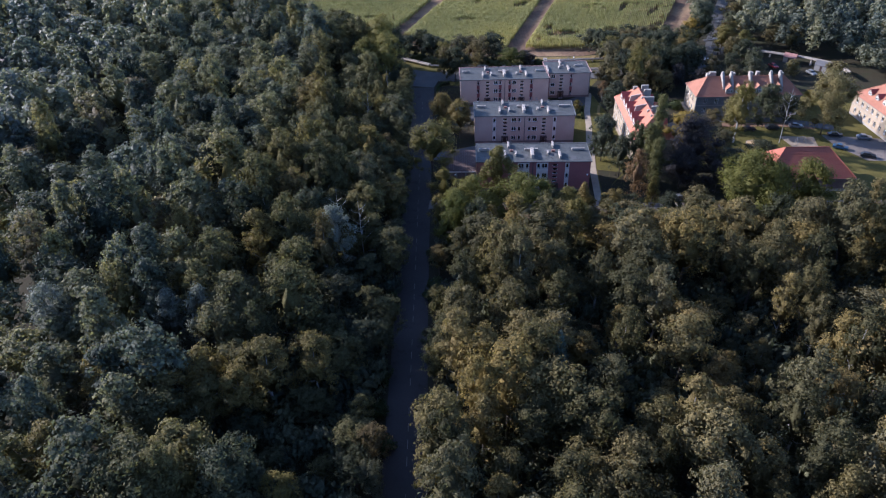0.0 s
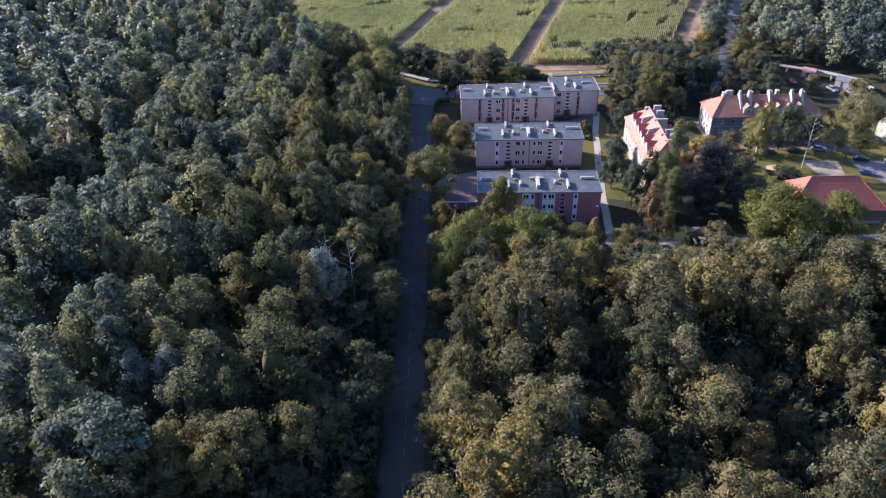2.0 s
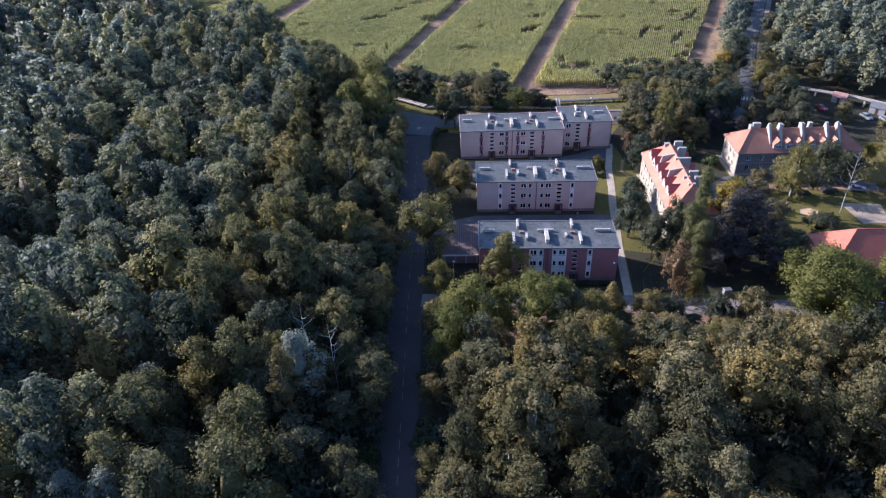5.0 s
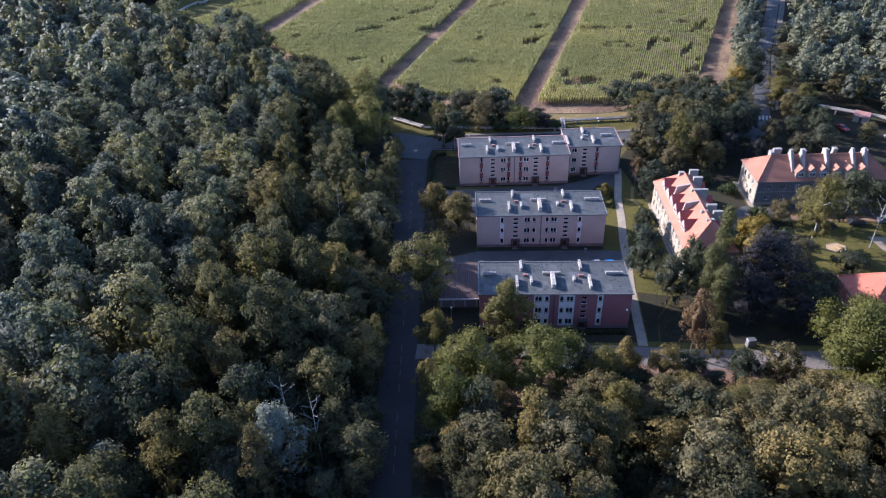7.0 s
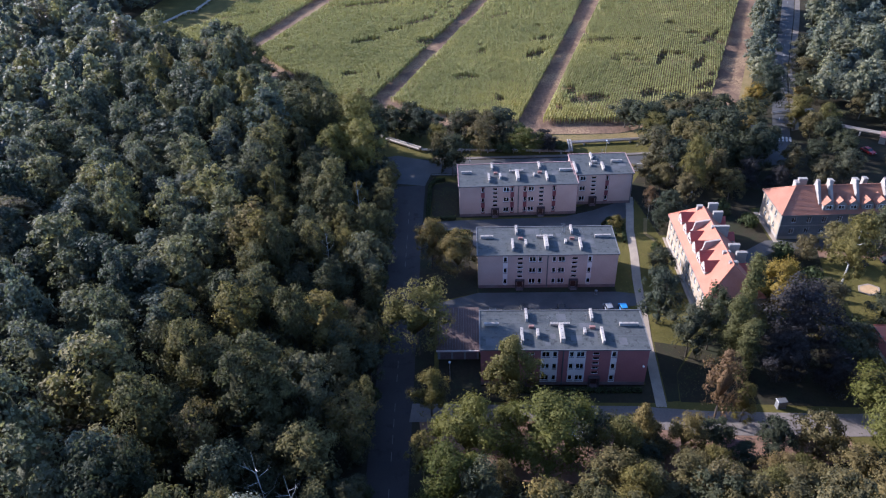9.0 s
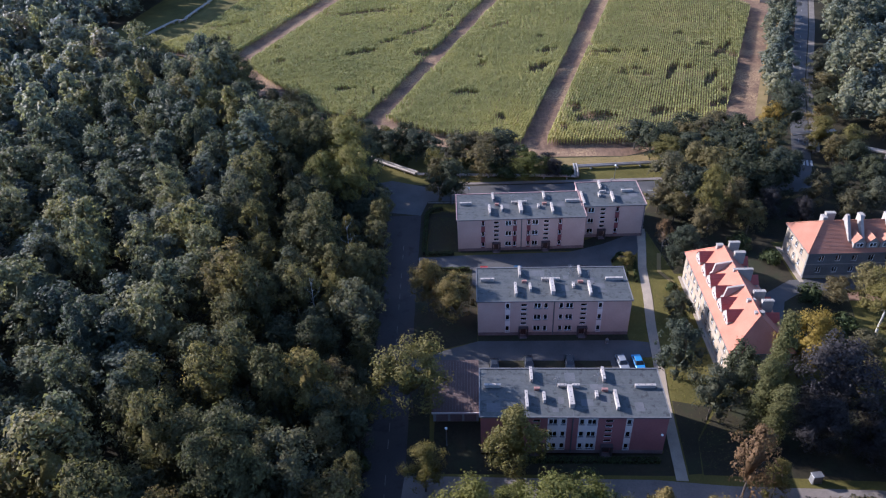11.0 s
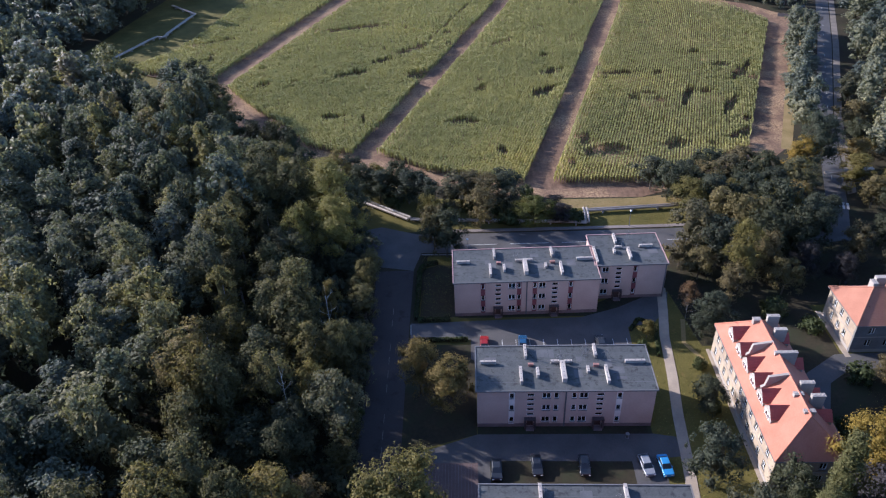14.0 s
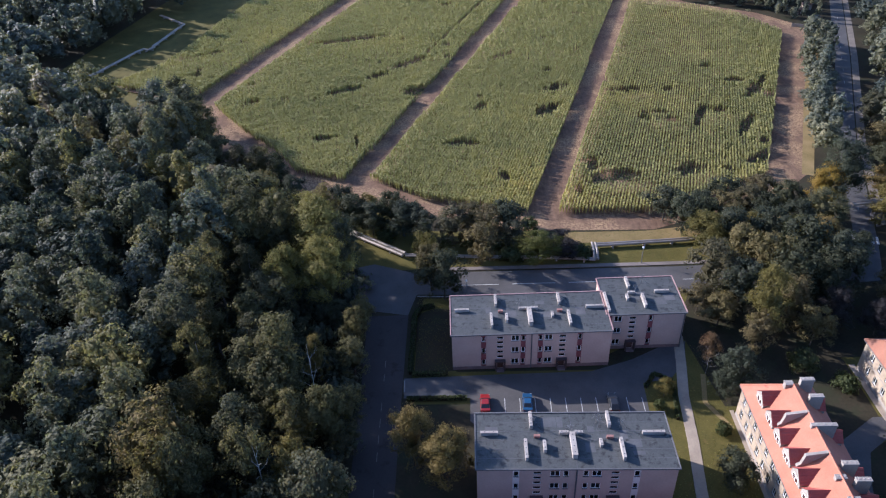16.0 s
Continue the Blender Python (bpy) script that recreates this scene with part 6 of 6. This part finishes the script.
M_CARGLASS = paint_material("dark_car_glass", (0.02, 0.022, 0.025))
P_RED, P_BLUE, P_BLACK = paint_material("red_car_paint", (0.24, 0.018, 0.018)), paint_material("blue_car_paint", (0.02, 0.07, 0.15)), paint_material("black_car_paint", (0.02, 0.021, 0.024))
P_SILVER, P_SKY, P_GREY, P_WHITE = paint_material("silver_car_paint", (0.22, 0.23, 0.245)), paint_material("sky_blue_car_paint", (0.045, 0.22, 0.46)), paint_material("dark_grey_car_paint", (0.022, 0.024, 0.027)), paint_material("white_car_paint", (0.7, 0.7, 0.7))
for x, y, turn, paint, label, est in (
        (1.7, 20.6, 180, P_RED, "red hatchback parked in a marked bay", False), (9.3, 20.7, 178, P_BLUE, "blue hatchback parked in a marked bay", False), (24.6, 20.6, 181, P_BLACK, "black estate car parked in a marked bay", True),
        (27.4, -8.8, 8, P_SILVER, "silver estate car parked beside the blue car", True), (30.4, -8.9, 6, P_SKY, "bright sky-blue hatchback parked in the yard", False), (9.6, -8.8, 2, P_BLACK, "black car parked in the shade", False),
        (17.4, -8.8, -2, P_GREY, "dark grey car parked in the shade", True), (3.0, -9.6, 0, P_GREY, "dark grey car parked beside the garage", False),
        (109.6, 2.0, 80, P_BLACK, "black car on the pale car park", False), (107.6, -6.4, 60, P_BLUE, "blue car on the pale car park", False), (113.0, -12.0, 70, P_GREY, "dark grey car on the pale car park", True), (117.4, 0.0, 75, P_SILVER, "silver car on the pale car park", False),
        (17.4, -42.6, 78, P_WHITE, "white car parked on the verge under trees", False),
        (85.2, 6.8, 92, P_BLACK, "black car parked along the drive", False), (92.8, 7.8, 88, P_GREY, "dark grey car parked along the drive", True), (100.4, 8.6, 80, P_SILVER, "silver car parked along the drive", False),
        (112.4, 61.2, 20, P_RED, "red car parked near the heating pipes", False), (123.4, 53.8, 15, P_SILVER, "silver car parked near the heating pipes", True), (128.2, 51.4, 15, P_SILVER, "silver car parked near the heating pipes", False)):
    make_car(x, y, turn, paint, label, est)

# ---- heating pipeline on low supports ----
def pipeline(points, gap=0.75, r=0.3, step=6.0, z_low=0.0):
    p = thing("heating_pipeline", points[0][0], points[0][1], 0, 0, "twin silver-clad heating pipes on low concrete supports", "pipeline")
    o = Vector((points[0][0], points[0][1], 0))
    for side in (-1, 1):
        pts = []
        for i, q in enumerate(points):
            a, b = Vector(points[max(i - 1, 0)]), Vector(points[min(i + 1, len(points) - 1)])
            d = (b - a)
            d.z = 0
            d = d.normalized() if d.length > 0.01 else Vector((1, 0, 0))
            pts.append(Vector(q) - o + Vector((-d.y, d.x, 0)) * gap / 2 * side)
        line, radii = [pts[0]], [r]
        for a, b in zip(pts, pts[1:]):
            n = max(1, int((b - a).length / 3.0))
            d = (b - a).normalized() * 0.08
            for k in range(n):
                m = a.lerp(b, (k + 0.5) / n)
                line += [m - d * 1.02, m - d, m + d, m + d * 1.02]
                radii += [r, r + 0.035, r + 0.035, r]
            line.append(b)
            radii.append(r)
        bm = bmesh.new()
        tube(bm, line, radii, 10)
        part("pipe", bm, M_PIPE, p)
    for a, b in zip(points, points[1:]):
        a, b = Vector(a) - o, Vector(b) - o
        n = max(1, int((b - a).length / step))
        for k in range(n):
            m = a.lerp(b, (k + 0.5) / n)
            d = b - a
            turn = math.atan2(d.y, d.x)
            bm = bmesh.new()
            v = box(bm, -0.18, 0.18, -0.7, 0.7, 0.0, max(0.25, m.z - r + 0.03))
            bmesh.ops.transform(bm, matrix=Matrix.Translation((m.x, m.y, 0)) @ Matrix.Rotation(turn, 4, "Z"), verts=bm.verts[:])
            part("support", bm, M_CONC, p)


pipeline([(-44, 88, 0.9), (-35.8, 81, 0.9), (-16.3, 67.2, 0.9)], 1.05, 0.4)
pipeline([(-16.0, 67.2, 0.6), (0, 66.2, 0.6), (23, 65.0, 0.6), (27.9, 63.9, 0.9)], 0.65, 0.24)
pipeline([(28.1, 63.9, 0.9), (28.1, 66, 2.0), (28.1, 68.9, 2.0), (28.6, 69.4, 0.9)], step=9.0)
pipeline([(28.6, 69.6, 0.9), (37, 70.2, 0.9), (50, 71.2, 0.9), (70, 75, 0.9), (89, 79, 0.9)])
pipeline([(91, 79.5, 4.6), (104, 81.6, 4.6)], step=12.5)
pipeline([(104.5, 81.2, 1.2), (112.1, 75.3, 1.6), (125.1, 65.6, 2.2), (133.3, 56.7, 2.6), (134.0, 48.5, 2.6)], 1.0, 0.36)
pipeline([(-151, 182, 0.9), (-148.8, 186, 0.9), (-145.5, 191.5, 0.9), (-138.7, 214, 0.9)])
pipeline([(-138.7, 214, 1.0), (-136.5, 218.5, 1.0), (-133.8, 217.5, 1.0), (-132.6, 221, 1.0)], step=4)
pipeline([(-133.6, 222, 0.9), (-130.2, 251.4, 0.9), (-146.4, 266.7, 0.9)])

# ---- street lamps ----
def street_lamp(x, y, h):
    s = thing("street_lamp", x, y, 0, 0, "slim grey street lamp with a white globe", "street lamp", "street lamps")
    bm = bmesh.new()
    tube(bm, [(0, 0, 0), (0, 0, h)], [0.09, 0.05], 8)
    part("pole", bm, M_STEEL, s)
    bm = bmesh.new()
    tube(bm, [(0, 0, 0), (0, 0, 0.5)], [0.15, 0.12], 8)
    part("base", bm, M_KERB, s)
    bm = bmesh.new()
    bmesh.ops.create_uvsphere(bm, u_segments=12, v_segments=8, radius=0.24, matrix=Matrix.Translation((0, 0, h + 0.2)))
    part("globe", bm, M_OPAL, s)


for x, y, h in ((-1.6, 51.2, 4.8), (38.2, 63.2, 4.2), (-5.7, -28.0, 4.2)):
    street_lamp(x, y, h)

# ---- hedges, fences and small things of the estate ----
def hedge(points, h, w, label):
    rng2 = np.random.default_rng(int(points[0][0] * 10 + 500))
    quads = []
    for a, b in zip(points, points[1:]):
        a, b = np.array(a, float), np.array(b, float)
        d = (b - a) / np.linalg.norm(b - a)
        n = np.array([-d[1], d[0]])
        count = int(np.linalg.norm(b - a) * 55)
        f = rng2.random(count)[:, None]
        s = rng2.uniform(-1, 1, count)[:, None]
        top = rng2.random(count) < 0.5
        pos = a + (b - a) * f + n * np.where(top[:, None], s * w / 2, np.sign(s) * w / 2)
        z = np.where(top, h + rng2.uniform(-0.08, 0.1, count), rng2.uniform(0.05, h, count))
        p = np.column_stack([pos, z])
        t = rng2.normal(size=(count, 3))
        t /= np.linalg.norm(t, axis=1, keepdims=True)
        u = np.cross(t, rng2.normal(size=(count, 3)))
        u /= np.linalg.norm(u, axis=1, keepdims=True)
        k = rng2.uniform(0.12, 0.26, (count, 1))
        quads.append(np.stack([p - t * k, p - u * k * 0.7, p + t * k, p + u * k * 0.7], 1))
    q = np.concatenate(quads)
    root = thing("hedge", points[0][0], points[0][1], 0, 0, label, "hedge")
    me = mesh_from("leaves", q.reshape(-1, 3) - np.array([points[0][0], points[0][1], 0]), [np.arange(len(q) * 4).reshape(-1, 4)], M_HEDGE)
    part("leaves", me, None, root)
    bm = bmesh.new()
    for a, b in zip(points, points[1:]):
        o = ribbon([a, b], w * 0.8)
        prism(bm, [(x - points[0][0], y - points[0][1]) for x, y in o], 0, h * 0.92)
    part("inner_growth", bm, M_GROUND, root)


hedge([(-12.3, 28.6), (-12.5, 44.8), (-11.4, 47.6), (-8.5, 48.6)], 1.0, 0.9, "low dark clipped hedge round the lawn")
hedge([(-12.0, 28.2), (-5.2, 28.4)], 0.9, 0.8, "low dark clipped hedge round the lawn")
hedge([(-12.6, 22.0), (-1.6, 22.2)], 0.8, 0.7, "low dark hedge beside the drive")
hedge([(1.2, -31.2), (29.5, -31.4)], 0.7, 0.9, "low shrubs along the rose block")
hedge([(0.8, -13.4), (30.0, -13.6)], 0.6, 0.7, "low shrubs behind the rose block")
hedge([(31.2, 24.6), (33.4, 28.0), (36.4, 26.0), (35.2, 17.0)], 0.6, 0.6, "low planting round a lawn island")
hedge([(1.0, 12.2), (29.0, 12.4)], 0.6, 0.8, "low shrubs behind the pink block")

sandpit = thing("sandpit", 83.8, -2.0, 0, 15, "six-sided timber-edged play sandpit on the lawn", "sandpit")
ring = [(2.4 * math.cos(k * math.pi / 3), 1.9 * math.sin(k * math.pi / 3)) for k in range(6)]
bm = bmesh.new()
prism(bm, [(x * 0.95, y * 0.95) for x, y in ring], 0.02, 0.12)
part("sand", bm, M_SAND, sandpit)
for k in range(6):
    bm = bmesh.new()
    prism(bm, ribbon([ring[k], ring[(k + 1) % 6]], 0.3), 0.0, 0.16)
    part("plank", bm, M_TIMBER, sandpit)

swing = thing("swing_frame", 97.2, -2.9, 0.08, 20, "steel swing frame on the pale yard", "swing")
for s in (-1, 1):
    for q in (-1, 1):
        bm = bmesh.new()
        tube(bm, [(s * 1.6, q * 0.8, 0), (s * 1.4, 0, 2.3)], [0.05, 0.05], 6)
        part("leg", bm, M_STEEL, swing)
bm = bmesh.new()
tube(bm, [(-1.5, 0, 2.3), (1.5, 0, 2.3)], [0.05, 0.05], 6)
part("beam", bm, M_STEEL, swing)
for s in (-0.6, 0.6):
    bm = bmesh.new()
    box(bm, s - 0.22, s + 0.22, -0.1, 0.1, 0.5, 0.54)
    for e in (-0.2, 0.2):
        tube(bm, [(s + e, 0, 0.54), (s + e, 0, 2.3)], [0.015, 0.015], 4)
    part("swing_seat", bm, M_STEEL, swing)

box_house = thing("utility_cabinet", 53.1, -35.2, 0, 8, "dark grey utility cabinet beside the street", "cabinet")
part("body", boxed(-0.8, 0.8, -0.5, 0.5, 0.1, 1.6, bevel=0.03), M_SLATEREND, box_house)
part("lid", boxed(-0.88, 0.88, -0.58, 0.58, 1.6, 1.7, bevel=0.03), M_STEEL, box_house)
part("base", boxed(-0.85, 0.85, -0.55, 0.55, 0.0, 0.1), M_KERB, box_house)
for s in (-0.4, 0.4):
    part("door", boxed(s - 0.36, s + 0.36, -0.53, -0.5, 0.2, 1.5), M_FLASH, box_house)

kiosk = thing("kiosk", 39.2, -48.2, 0, -6, "small brick hut with reddish roof among trees", "hut")
part("wall", boxed(0, 3.4, 0, 3.0, 0, 2.4), M_CREAM, kiosk)
part("door", boxed(0.4, 1.3, -0.05, 0, 0, 2.0), M_DOOR, kiosk)
bm = bmesh.new()
hull_of(bm, [(-0.3, -0.3, 2.4), (3.7, -0.3, 2.4), (3.7, 3.3, 2.4), (-0.3, 3.3, 2.4), (-0.3, -0.3, 2.55), (3.7, -0.3, 2.55), (3.7, 3.3, 3.2), (-0.3, 3.3, 3.2)],
        [(3, 2, 1, 0), (4, 5, 6, 7), (0, 1, 5, 4), (1, 2, 6, 5), (2, 3, 7, 6), (3, 0, 4, 7)])
part("roof", bm, M_BRICK, kiosk)

bin_ = thing("litter_bin", 25.5, -2.6, 0.08, 0, "small blue-grey litter bin beside the flats", "bin")
bm = bmesh.new()
tube(bm, [(0, 0, 0.06), (0, 0, 0.9)], [0.24, 0.3], 12)
part("body", bm, M_FLASH, bin_)
bm = bmesh.new()
tube(bm, [(0, 0, 0.9), (0, 0, 0.98), (0, 0, 1.08)], [0.33, 0.33, 0.12], 12)
part("lid", bm, M_STEEL, bin_)
part("base", boxed(-0.28, 0.28, -0.28, 0.28, 0.0, 0.06), M_KERB, bin_)

# allotment huts and fence behind the field
def garden_hut(x, y, turn, w, d, h, wall, roof, label):
    g = thing("garden_hut", x, y, 0, turn, label, "hut", "garden huts")
    part("wall", boxed(0, w, 0, d, 0, h), wall, g)
    bm = bmesh.new()
    hull_of(bm, [(-0.2, -0.2, h), (w + 0.2, -0.2, h), (w + 0.2, d + 0.2, h), (-0.2, d + 0.2, h), (-0.2, d / 2, h + d * 0.35), (w + 0.2, d / 2, h + d * 0.35)],
            [(3, 2, 1, 0), (0, 1, 5, 4), (2, 3, 4, 5), (0, 4, 3), (1, 2, 5)])
    part("roof", bm, roof, g)
    part("door", boxed(w * 0.4, w * 0.4 + 0.8, -0.05, 0, 0, 1.9), M_DOOR, g)


garden_hut(139, 240, 20, 3.4, 2.6, 1.9, M_TIMBER, M_BRICK, "small timber garden hut with dull red roof")
garden_hut(144, 245, 10, 3.6, 3.0, 2.2, M_TIMBER, M_GARAGE, "small timber garden hut, brown roof")
garden_hut(142, 229, 15, 2.6, 2.2, 2.0, M_WHITE, M_FLASH, "small white garden hut with metal roof")
garden_hut(-162, 171, 40, 5.0, 3.6, 2.6, M_WHITE, M_FLASH, "pale hut with metal roof among trees")
garden_hut(118, 67, -38, 4.2, 3.4, 2.2, M_TIMBER, M_BRICK, "small garden hut with dull red roof")
garden_hut(126, 58, -42, 4.6, 3.6, 2.2, M_GREYREND, M_FLASH, "pale garden hut with metal roof")
fence = thing("concrete_fence", 131.5, 224.5, 0, -21, "pale concrete panel fence behind the field", "fence")
for k in range(8):
    part("post", boxed(k * 2.2 - 0.08, k * 2.2 + 0.08, -0.08, 0.08, 0, 1.5), M_KERB, fence)
    part("panel", boxed(k * 2.2 + 0.08, k * 2.2 + 2.12, -0.04, 0.04, 0.05, 1.4), M_PAVING, fence)

# ---- grass tufts on the lawns that the sun reaches ----
rng = np.random.default_rng(5)
tufts, tones = [], []
for x0, x1, y0, y1, count in ((30.8, 45, -33, 36, 9000), (-11.5, -5, 28.5, 45, 1500), (14, 48, 63.5, 77, 5000), (-12, 29, 47, 52, 2500), (70, 110, -12, 8, 6000)):
    p = np.column_stack([rng.uniform(x0, x1, count), rng.uniform(y0, y1, count), np.full(count, 0.02)])
    a = rng.uniform(0, 6.28, count)
    d = np.column_stack([np.cos(a), np.sin(a), np.zeros(count)]) * rng.uniform(0.05, 0.12, (count, 1))
    up = np.column_stack([rng.normal(0, 0.08, count), rng.normal(0, 0.08, count), rng.uniform(0.04, 0.12, count)])
    on_path = np.zeros(count, bool)
    for (ax, ay), (bx, by) in zip(PATHLINE, PATHLINE[1:]):
        f = np.clip((p[:, 1] - ay) / (by - ay), 0, 1)
        on_path |= (np.abs(p[:, 0] - (ax + (bx - ax) * f)) < 1.15) & (p[:, 1] <= max(ay, by) + 0.5) & (p[:, 1] >= min(ay, by) - 0.5)
    keep = ~on_path & ~((p[:, 0] < 41.8) & (p[:, 0] > -1) & (p[:, 1] > 24) & (p[:, 1] < 46)) & ~((p[:, 1] < -34) & (p[:, 0] > -12))
    p, d, up = p[keep], d[keep], up[keep]
    tufts.append(np.stack([p - d, p + d, p + up], 1))
    tones.append(np.clip(rng.normal(0.5, 0.25, len(p)), 0, 1))
tufts = np.concatenate(tufts)
grass = mesh_from("grass", tufts.reshape(-1, 3), [np.arange(len(tufts) * 3).reshape(-1, 3)], M_BLADES, np.concatenate(tones))
tagged(new("grass", grass), "tufts of short olive-green grass", "grass", kind="stuff")
